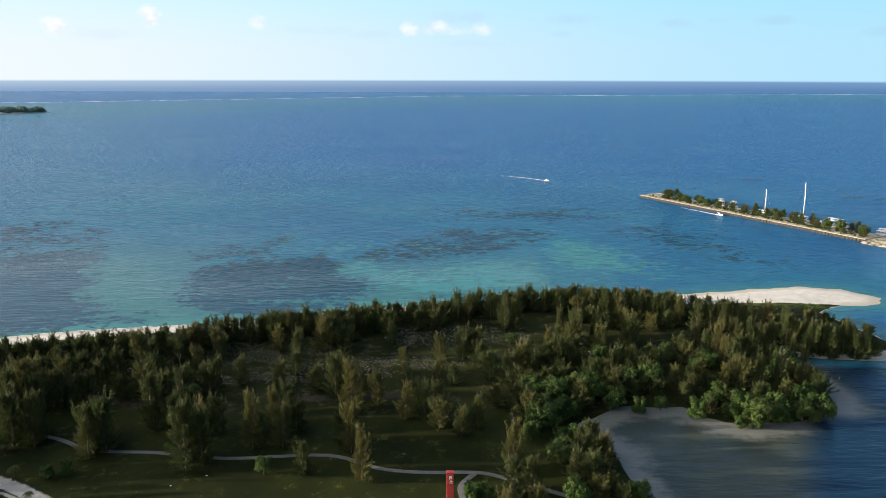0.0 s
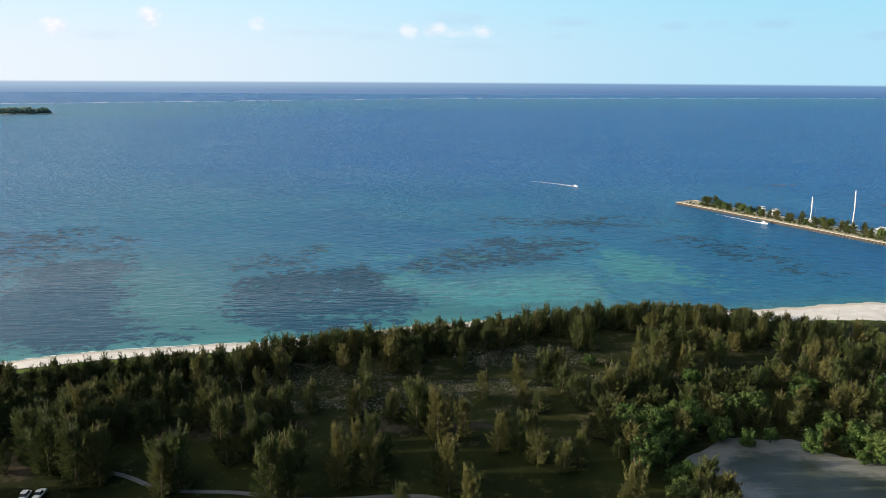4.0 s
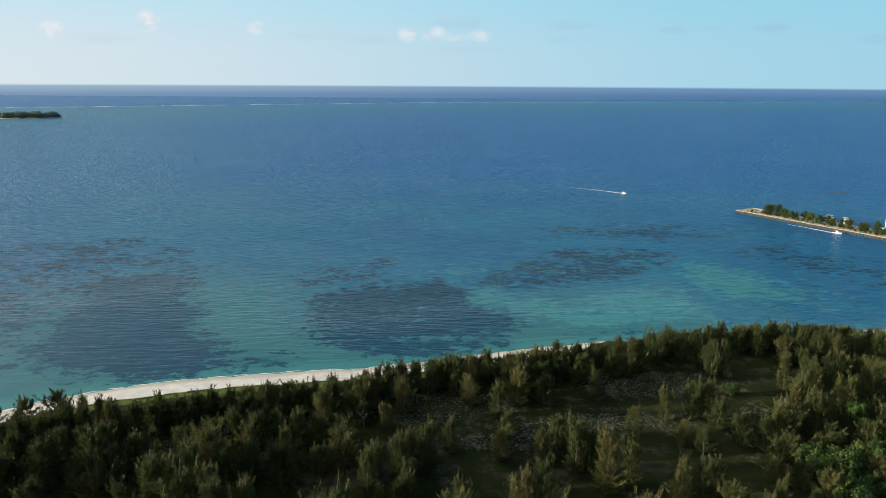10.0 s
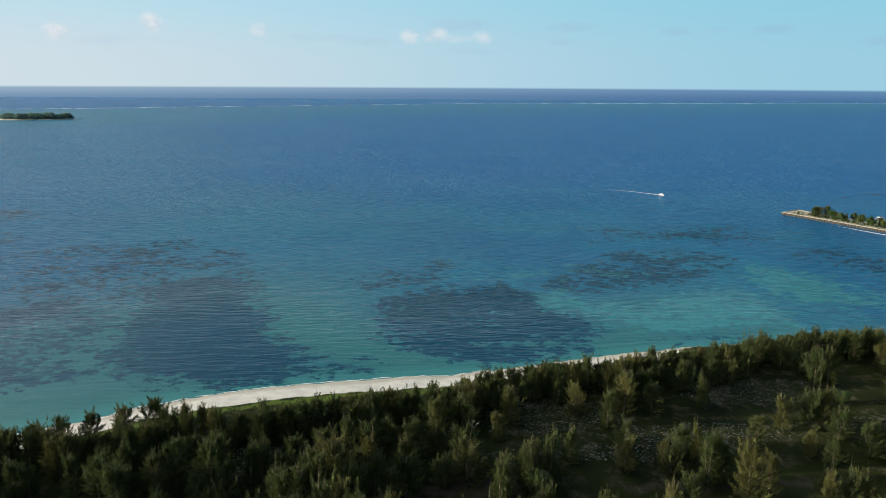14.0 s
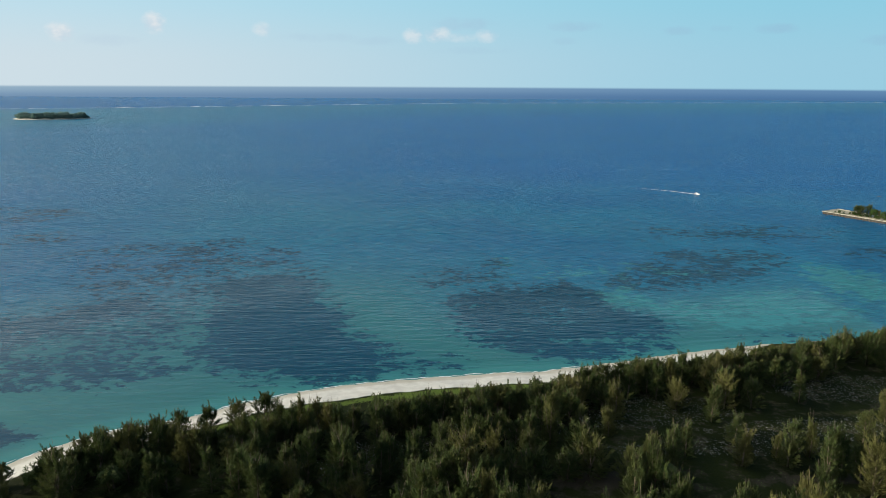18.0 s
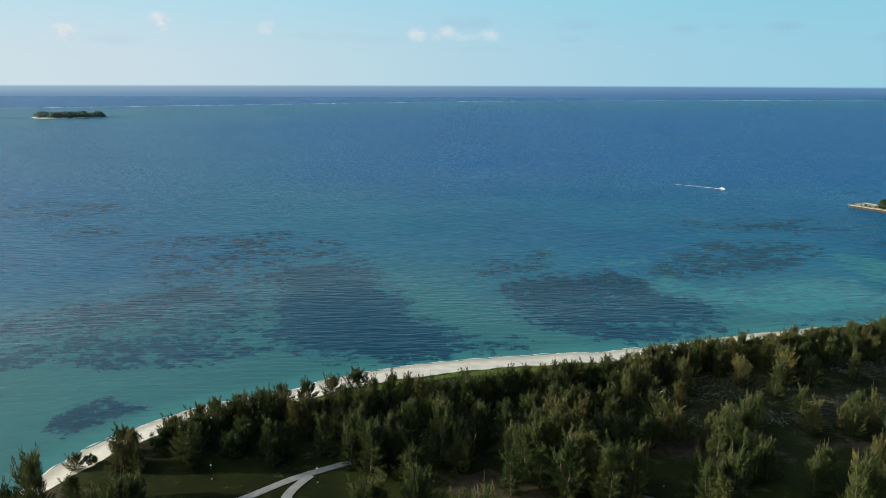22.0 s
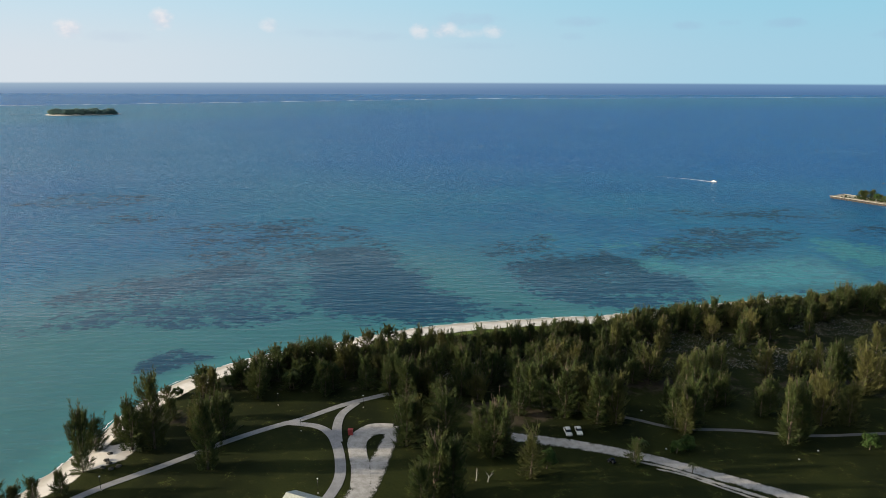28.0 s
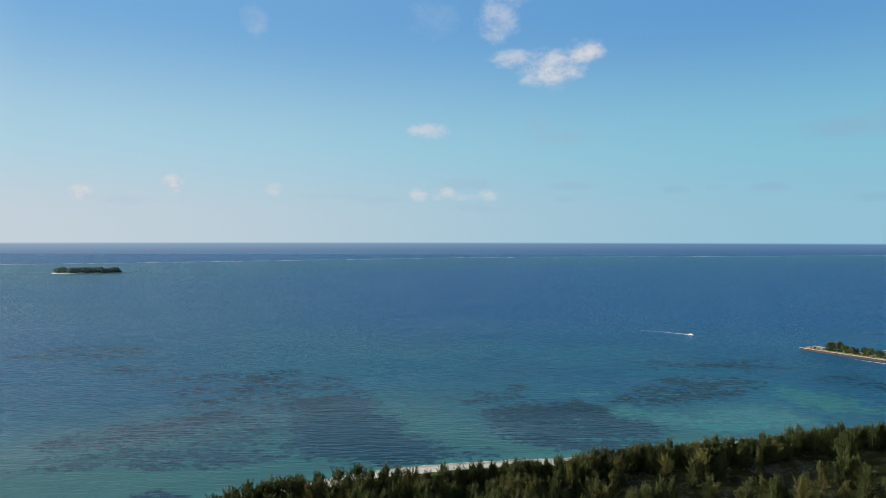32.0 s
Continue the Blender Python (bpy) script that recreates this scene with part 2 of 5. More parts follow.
def sea_material():
    m, n = material("lagoon_water")
    at = n.place()
    weed, shallow, deep, flat = n.attribute("weed"), n.attribute("shallow"), n.attribute("deep"), n.attribute("flat")
    wide = n.noise(n.stretch(at, 1.0, 1.0), 0.006, 4.0, 0.6)
    mid = n.noise(n.stretch(at, 0.8, 1.0), 0.035, 5.0, 0.62)
    fine = n.noise(n.stretch(at, 0.8, 1.0), 0.17, 5.0, 0.7)
    teal = n.mix(n.step(wide, 0.35, 0.65), (0.008, 0.104, 0.236), (0.011, 0.137, 0.252))
    teal = n.mix(n.attribute("lee"), teal, n.mix(n.step(wide, 0.35, 0.65), (0.022, 0.092, 0.106), (0.028, 0.118, 0.118)))
    # pale tint of shallow water, also carrying the glare painted on the western sea
    water = n.mix(shallow, teal, (0.050, 0.205, 0.200))
    water = n.mix(deep, water, (0.010, 0.102, 0.310))
    ragged = n.math("ADD", n.math("MULTIPLY", n.math("SUBTRACT", mid, 0.5), 1.3), n.math("MULTIPLY", n.math("SUBTRACT", fine, 0.5), 2.0))
    patch = n.step(n.math("ADD", weed, n.math("MULTIPLY", ragged, n.step(weed, 0.0, 0.2))), 0.31, 0.50)
    water = n.mix(n.math("MULTIPLY", n.step(weed, 0.05, 0.7), 0.28), water, (0.006, 0.070, 0.118))
    water = n.mix(n.math("MULTIPLY", n.math("MULTIPLY", patch, n.step(n.noise(n.stretch(at, 0.5, 1.0), 0.45, 3.0, 0.6), 0.1, 0.5)), 0.94), water, (0.002, 0.032, 0.064))
    pale = n.step(n.math("ADD", n.attribute("pale"), n.math("MULTIPLY", ragged, 1.3)), 0.40, 0.85)
    water = n.mix(n.math("MULTIPLY", pale, 0.8), water, (0.045, 0.22, 0.235))
    mud = n.mix(n.step(mid, 0.35, 0.65), (0.038, 0.050, 0.042), (0.062, 0.072, 0.058))
    mud = n.mix(n.step(n.math("ADD", n.attribute("margin"), n.math("MULTIPLY", ragged, 0.5)), 0.25, 0.8), mud, (0.16, 0.165, 0.155))
    water = n.mix(n.step(n.math("ADD", n.attribute("channel"), n.math("MULTIPLY", ragged, 0.25)), 0.25, 0.75), water, (0.008, 0.028, 0.060))
    water = n.mix(flat, water, mud)
    long_wave = n.noise(n.stretch(at, 0.085, 0.34), 1.0, 2.0, 0.5)
    chop = n.noise(n.stretch(at, 0.17, 0.85), 1.0, 3.0, 0.6)
    swell = n.noise(n.stretch(at, 0.03, 0.11), 1.0, 4.0, 0.6)
    wind = n.noise(n.stretch(at, 0.004, 0.008), 1.0, 4.0, 0.6)
    streaks = n.noise(n.stretch(at, 0.018, 0.085), 1.0, 6.0, 0.7)
    still = n.math("MAXIMUM", flat, n.attribute("channel"))
    calm = n.math("SUBTRACT", 1.0, n.math("MAXIMUM", n.math("MULTIPLY", still, 0.85), n.math("MULTIPLY", n.attribute("lee"), 0.85)))
    normal = n.bump(swell, calm, 2.6)
    normal = n.bump(long_wave, calm, 2.8, normal)
    normal = n.bump(chop, calm, 1.6, normal)
    body = n.add("ShaderNodeBsdfDiffuse")
    n.put(body.inputs["Color"], water)
    n.put(body.inputs["Normal"], n.bump(chop, calm, 1.3, n.bump(long_wave, calm, 2.6, n.bump(swell, calm, 1.2))))
    shine = n.add("ShaderNodeBsdfGlossy")
    shine.inputs["Roughness"].default_value = 0.22
    n.put(shine.inputs["Normal"], normal)
    edge = n.add("ShaderNodeFresnel")
    edge.inputs["IOR"].default_value = 1.33
    n.put(edge.inputs["Normal"], normal)
    both = n.add("ShaderNodeMixShader")
    n.put(both.inputs[0], n.math("MULTIPLY", n.math("SUBTRACT", 1.0, n.math("MULTIPLY", still, 0.1)), n.math("MULTIPLY", n.math("MINIMUM", n.math("MULTIPLY", edge.outputs[0], 0.95), 0.58), n.math("ADD", 0.72, n.math("ADD", n.math("MULTIPLY", n.step(wind, 0.3, 0.7), 0.2), n.math("MULTIPLY", n.step(streaks, 0.3, 0.7), 0.20))))))
    n.tree.links.new(body.outputs[0], both.inputs[1])
    n.tree.links.new(shine.outputs[0], both.inputs[2])
    n.put(n.add("ShaderNodeOutputMaterial").inputs[0], both.outputs[0])
    return m


def shaded_lawn_color(n, big, mid, fine):
    # grass tones darkened for tree shade and the self-shadow of the blades
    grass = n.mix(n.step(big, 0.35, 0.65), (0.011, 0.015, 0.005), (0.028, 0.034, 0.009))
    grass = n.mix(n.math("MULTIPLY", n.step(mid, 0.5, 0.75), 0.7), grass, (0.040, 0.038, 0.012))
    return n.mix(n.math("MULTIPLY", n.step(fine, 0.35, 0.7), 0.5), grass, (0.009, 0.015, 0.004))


def ground_material():
    m, n = material("lawn_and_sand")
    at = n.place()
    sand, rubble, dirt = n.attribute("sand"), n.attribute("rubble"), n.attribute("dirt")
    big, mid, fine = n.noise(at, 0.03, 4.0), n.noise(at, 0.22, 5.0, 0.65), n.noise(at, 2.2, 4.0, 0.7)
    grass = shaded_lawn_color(n, big, mid, fine)
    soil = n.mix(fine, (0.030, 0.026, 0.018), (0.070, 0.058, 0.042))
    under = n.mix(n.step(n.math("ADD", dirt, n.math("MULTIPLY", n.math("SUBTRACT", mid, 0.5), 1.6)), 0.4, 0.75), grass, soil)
    fleck = n.noise(n.stretch(at, 0.7, 1.5), 1.3, 6.0, 0.8)
    chips = n.math("MULTIPLY", n.step(fleck, 0.57, 0.64), n.step(n.math("ADD", rubble, n.math("MULTIPLY", n.math("SUBTRACT", mid, 0.5), 2.4)), 0.5, 0.8))
    under = n.mix(chips, under, (0.58, 0.57, 0.54))
    beach = n.mix(n.step(mid, 0.3, 0.7), (0.53, 0.50, 0.47), (0.65, 0.62, 0.58))
    beach = n.mix(n.math("MULTIPLY", n.step(fine, 0.55, 0.8), 0.35), beach, (0.38, 0.35, 0.30))
    scrub = n.step(n.math("ADD", n.attribute("scrub"), n.math("MULTIPLY", n.math("ADD", n.math("SUBTRACT", mid, 0.5), n.math("SUBTRACT", fine, 0.5)), 2.0)), 0.35, 0.6)
    split = n.add("ShaderNodeSeparateXYZ")
    n.put(split.inputs[0], at)
    wet = n.step(n.math("ADD", split.outputs[2], n.math("MULTIPLY", n.math("SUBTRACT", mid, 0.5), 0.25)), 0.32, 0.05)
    beach = n.mix(n.math("MULTIPLY", wet, 0.7), beach, (0.40, 0.37, 0.30))
    edge = n.step(n.math("ADD", sand, n.math("MULTIPLY", n.math("SUBTRACT", mid, 0.5), 0.9)), 0.4, 0.6)
    vines = n.mix(fine, (0.04, 0.07, 0.014), (0.13, 0.17, 0.035))
    finish(n, n.mix(edge, n.mix(scrub, under, vines), beach), 0.97, n.bump(fine, 0.5, 0.12), spec=0.06)
    return m


def path_material(name, light, dark, worn, ragged):
    """A laid surface; the lawn grows in over its margin, deeply on gravel."""
    m, n = material(name)
    at = n.place()
    big, mid, fine = n.noise(at, 0.03, 4.0), n.noise(at, 0.5, 5.0, 0.7), n.noise(at, 5.0, 3.0)
    shade = n.mix(n.step(mid, 0.3, 0.7), light, dark)
    shade = n.mix(n.math("MULTIPLY", n.step(fine, 0.45, 0.75), 0.5), shade, worn)
    grass = shaded_lawn_color(n, big, n.noise(at, 0.22, 5.0, 0.65), n.noise(at, 2.2, 4.0, 0.7))
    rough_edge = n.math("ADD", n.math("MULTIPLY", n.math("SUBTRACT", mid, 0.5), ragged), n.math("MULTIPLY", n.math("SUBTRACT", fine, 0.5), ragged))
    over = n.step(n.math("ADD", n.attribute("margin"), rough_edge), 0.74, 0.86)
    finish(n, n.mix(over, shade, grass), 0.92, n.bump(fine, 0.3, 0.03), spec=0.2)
    return m


SEA, GROUND = sea_material(), ground_material()
CONCRETE = path_material("path_concrete", (0.31, 0.31, 0.32), (0.23, 0.23, 0.24), (0.16, 0.16, 0.15), 0.3)
# the path concrete again, its colour darkened for the tree shade over it
SHADED_PATH = path_material("old_path", (0.15, 0.15, 0.15), (0.11, 0.11, 0.105), (0.09, 0.085, 0.07), 0.5)
CORAL = path_material("coral_gravel", (0.46, 0.44, 0.43), (0.30, 0.29, 0.27), (0.18, 0.165, 0.135), 1.1)
TRACK = path_material("worn_gravel", (0.50, 0.47, 0.43), (0.33, 0.31, 0.28), (0.20, 0.18, 0.14), 2.6)
NEEDLES = foliage("ironwood_needles", (0.016, 0.030, 0.014), (0.070, 0.096, 0.028), (0.114, 0.106, 0.037), 0.20)
LEAVES = foliage("broad_leaves", (0.022, 0.048, 0.014), (0.056, 0.098, 0.024), (0.080, 0.106, 0.032))
FRONDS = foliage("palm_fronds", (0.045, 0.070, 0.022), (0.09, 0.115, 0.04), (0.12, 0.125, 0.05))
BLEACHED = plain("bleached_wood", (0.34, 0.32, 0.29), 0.9, 0.2, 2.0)
BARK = plain("grey_bark", (0.11, 0.085, 0.065), 0.95, 0.35, 2.0)
WHITE = plain("white_paint", (0.70, 0.70, 0.69), 0.35, 0.04)
WALL_PAINT = plain("cream_plaster", (0.47, 0.41, 0.28), 0.85, 0.14)
ROOF_PAINT = plain("pale_roof", (0.36, 0.38, 0.33), 0.7, 0.22)
STEEL = plain("rusted_sheet_pile", (0.032, 0.028, 0.025), 0.8, 0.4, 0.8)
CAP = plain("pier_concrete", (0.36, 0.34, 0.29), 0.85, 0.15, 0.6)
DARK_GLASS = plain("dark_glass", (0.02, 0.022, 0.025), 0.1, 0.1)
RUBBER = plain("tyre_rubber", (0.025, 0.025, 0.025), 0.8, 0.2)
RED = plain("red_paint", (0.32, 0.035, 0.035), 0.6, 0.2)
BLUE = plain("blue_paint", (0.05, 0.20, 0.48), 0.6, 0.1)
NAVY = plain("navy_board", (0.02, 0.05, 0.16), 0.5, 0.2)
BLACK = plain("black_paint", (0.012, 0.012, 0.014), 0.25, 0.1)
GREY_METAL = plain("grey_metal", (0.35, 0.35, 0.35), 0.4, 0.1, metal=0.8)
ROCK = plain("reef_rock", (0.06, 0.055, 0.045), 0.9, 0.4, 0.5)
RUBBLE_STONE = plain("bank_stone", (0.15, 0.135, 0.11), 0.9, 0.3, 0.6)
DECK = plain("grey_deck", (0.55, 0.56, 0.57), 0.6, 0.1)
FOAM = plain("white_foam", (0.80, 0.84, 0.86), 0.8, 0.1, 0.3)


# ---- mesh helpers ----
def from_arrays(name, verts, faces, mat, smooth=False):
    data = bpy.data.meshes.new(name)
    data.from_pydata([tuple(map(float, v)) for v in verts], [], [tuple(map(int, f)) for f in faces])
    data.materials.append(mat)
    if smooth:
        data.polygons.foreach_set("use_smooth", [True] * len(data.polygons))
    data.update()
    return data


def child(name, data, parent, label=""):
    ob = new(name, data)
    ob.parent = parent
    return tagged(ob, label) if label else ob


def box_bm(bm, x0, x1, y0, y1, z0, z1, bevel=0.0):
    made = bmesh.ops.create_cube(bm, size=1.0)["verts"]
    for v in made:
        v.co = Vector(((x0 + x1) / 2 + v.co.x * (x1 - x0), (y0 + y1) / 2 + v.co.y * (y1 - y0), (z0 + z1) / 2 + v.co.z * (z1 - z0)))
    if bevel:
        edges = list({e for v in made for e in v.link_edges})
        bmesh.ops.bevel(bm, geom=edges, offset=bevel, segments=2, affect="EDGES", profile=0.5)
    return made


def bm_data(name, bm, mat, smooth=False):
    data = bpy.data.meshes.new(name)
    bm.to_mesh(data)
    bm.free()
    data.materials.append(mat)
    if smooth:
        data.polygons.foreach_set("use_smooth", [True] * len(data.polygons))
    return data


def box_data(name, size, mat, bevel=0.02):
    bm = bmesh.new()
    box_bm(bm, *size, bevel)
    return bm_data(name, bm, mat)


def tube(points, radii, sides=7):
    """Vertices and faces of a tapered tube along points."""
    verts, faces = [], []
    pts = [Vector(p) for p in points]
    for i, p in enumerate(pts):
        way = (pts[min(i + 1, len(pts) - 1)] - pts[max(i - 1, 0)]).normalized()
        side = way.cross(Vector((0.31, 0.93, 0.17))).normalized()
        up = way.cross(side)
        for k in range(sides):
            a = 2 * math.pi * k / sides
            verts.append(p + (side * math.cos(a) + up * math.sin(a)) * radii[i])
    for i in range(len(pts) - 1):
        for k in range(sides):
            a, b = i * sides + k, i * sides + (k + 1) % sides
            faces.append((a, b, b + sides, a + sides))
    faces.append(tuple(range(sides))[::-1])
    faces.append(tuple(range((len(pts) - 1) * sides, len(pts) * sides)))
    return verts, faces


# ---- the plan: coast, sea and ground ----
COAST_WEST = [(-460, -320), (-370, -110), (-326, 5), (-304, 85), (-297, 140), (-294, 152), (-291, 165), (-288.5, 181), (-288, 191), (-280, 218), (-268, 236), (-256, 245.5),
              (-228, 261), (-211, 272.5), (-192, 281), (-171, 288), (-150, 292.5), (-128, 296), (-108, 299.5), (-90, 304), (-40, 321), (10, 333), (60, 341)]
COAST_SPIT = [(122, 346), (155, 353), (191, 360), (214, 355), (225, 340), (219, 329), (195, 326), (181, 317), (186, 300), (190, 286),
              (192, 272), (178, 258), (165, 258.5), (152, 260), (140, 264), (134, 252), (140, 234), (137, 221), (126, 210), (116, 208), (97, 206)]
COAST_LAGOON = [(87, 211), (82, 218), (61, 218), (44, 206), (45, 196), (52, 188), (54, 170), (57, 140), (70, 90), (120, 20), (260, -60),
                (520, -90), (900, -20), (2500, -300), (2500, -1500), (-900, -1500)]
COAST = np.array(COAST_WEST + COAST_SPIT + COAST_LAGOON, float)


def away(points, line, closed=False):
    """Distance of each point to a line of points."""
    best = np.full(len(points), 1e9)
    ends = np.roll(line, -1, 0) if closed else line[1:]
    for a, b in zip(line if closed else line[:-1], ends):
        ab = b - a
        t = np.clip(((points - a) @ ab) / (ab @ ab), 0, 1)
        best = np.minimum(best, np.hypot(*(points - a - t[:, None] * ab).T))
    return best


def inside(points, line):
    hit = np.zeros(len(points), bool)
    x, y = points.T
    for (ax, ay), (bx, by) in zip(line, np.roll(line, -1, 0)):
        if ay != by:
            hit ^= ((ay > y) != (by > y)) & (x < (bx - ax) * (y - ay) / (by - ay) + ax)
    return hit


def wobble(points, scale, seed=0.0):
    return np.array([noise.noise(Vector((x * scale + seed, y * scale - seed, seed))) for x, y in points])


def soft(v, low, high):
    t = np.clip((v - low) / (high - low), 0, 1)
    return t * t * (3 - 2 * t)


def blob(points, x, y, rx, ry, turn=0.0):
    """1 in the middle of an oval, 0 at its edge and outside."""
    c, s = math.cos(radians(turn)), math.sin(radians(turn))
    dx, dy = points[:, 0] - x, points[:, 1] - y
    return np.clip(1 - np.hypot((dx * c + dy * s) / rx, (dy * c - dx * s) / ry), 0, 1)


def sheet(name, xs, ys, height, mat, marks):
    """A grid over xs and ys, with heights and named values at its points."""
    gx, gy = np.meshgrid(xs, ys)
    flat = np.stack([gx.ravel(), gy.ravel()], 1)
    z = height(flat)
    w = len(xs)
    i = (np.arange(len(ys) - 1)[:, None] * w + np.arange(w - 1)[None]).ravel()
    data = bpy.data.meshes.new(name)
    data.from_pydata(np.c_[flat, z].tolist(), [], np.stack([i, i + 1, i + w + 1, i + w], 1).tolist())
    data.materials.append(mat)
    data.polygons.foreach_set("use_smooth", [True] * len(data.polygons))
    for key, values in marks(flat).items():
        data.attributes.new(key, "FLOAT", "POINT").data.foreach_set("value", values.astype(np.float32))
    return new(name, data)


def ladder(low, high, step, *outer):
    return np.array(sorted(set(np.arange(low, high + step / 2, step).tolist()) | set(outer)))


SANDBAR = np.array([(120, 342), (160, 344), (195, 344), (220, 338)], float)
BEACH = np.array([(-295, 146), (-288, 191), (-269, 235), (-228, 261), (-192, 281), (-150, 292), (-108, 299.5), (-40, 321)], float)


def shore(points):
    """Metres inland from the waterline; negative out at sea."""
    near = away(points, COAST, True)
    return np.where(inside(points, COAST), near, -near) + 1.6 * wobble(points, 0.07, 3.0) + 0.6 * wobble(points, 0.3, 8.0)


def ground_height(points):
    d = shore(points)
    z = np.where(d > 0, 1.5 * soft(d, 0, 16), np.maximum(d * 0.06, -3.0))
    low = np.clip(1 - away(points, SANDBAR) / 26, 0, 1)
    z = np.where(d > 0, z * (1 - 0.45 * soft(low, 0, 0.6)), z)
    return z + 0.05 * wobble(points, 0.05, 1.0) * (d > 14)


def ground_marks(points):
    d = shore(points)
    beach = soft(away(points, BEACH), 40, 12)
    tip = blob(points, 162, 262, 44, 15, -5)
    width = 0.6 + 13.6 * beach * (0.5 + 0.5 * soft(points[:, 1], 185, 240)) + 5.0 * soft(tip, 0.0, 0.4)
    sand = 1 - soft(d, width - 2.5, width + 2.5)
    sand = sand * (1 - (points[:, 0] > 40) * (points[:, 1] < 264) * (1 - soft(tip, 0.0, 0.2)))
    bar = soft(away(points, SANDBAR), 19, 11) * (points[:, 1] > 316)
    x, y = points.T
    rubble = np.maximum.reduce([blob(points, -60, 238, 60, 7, 3), blob(points, -20, 252, 60, 10, 5), blob(points, -80, 262, 50, 16, 4), blob(points, -130, 248, 40, 12, 10),
                                blob(points, 5, 282, 45, 16, 3), blob(points, -168, 231, 26, 14, 10), blob(points, 90, 262, 16, 4), blob(points, 45, 262, 30, 5)])
    sandy = np.maximum(0.62 * blob(points, -278, 167, 9, 15, -35), 0.5 * blob(points, -286, 152, 7, 13, -30))
    bar = np.maximum(bar, soft(sandy, 0.0, 0.5))
    dirt = np.maximum.reduce([blob(points, -30, 222, 60, 6, 3), blob(points, -274, 191, 12, 25, 70), blob(points, -158, 196, 30, 20), blob(points, 105, 214, 18, 6), blob(points, -100, 220, 40, 12)])
    scrub = np.maximum(0.8 * soft(d, width - 1, width + 2) * soft(d, width + 10, width + 4) * soft(x, -248, -223) * soft(x, -60, -90), 0.5 * soft(away(points, SANDBAR), 26, 16) * (x < 190))
    return {"sand": np.maximum(sand, bar), "rubble": soft(rubble, 0, 0.5), "dirt": np.maximum(dirt, 0.42 * soft(y, 198, 215)), "scrub": scrub}


ground = sheet("ground", ladder(-440, 330, 2.5, -7000, -3000, -1200, -700, -520, 420, 600, 1000, 2000, 3500, 7000),
               ladder(60, 380, 2.5, -7000, -3000, -1500, -900, -500, -300, -200, -100, -40, 0, 30, 420, 500, 900, 2000, 4000, 7000),
               ground_height, GROUND, ground_marks)
tagged(ground, "dark lawn and pale coral sand sloping into the lagoon", "ground", kind="structure")

REEF = np.array([(-7000, 500), (-3200, 2250), (-1650, 3000), (-1254, 3260), (-2, 4060), (1832, 4470), (2905, 4700), (7000, 5300)], float)


def reef_y(x):
    return np.interp(x, REEF[:, 0], REEF[:, 1])


def bed(points, line, top, fade=40):
    """A seagrass bed within a line: 1 well inside, fading over its edge."""
    line = np.array(line, float)
    near = away(points, line, True)
    return np.clip(0.5 + np.where(inside(points, line), near, -near) / fade, 0, top)


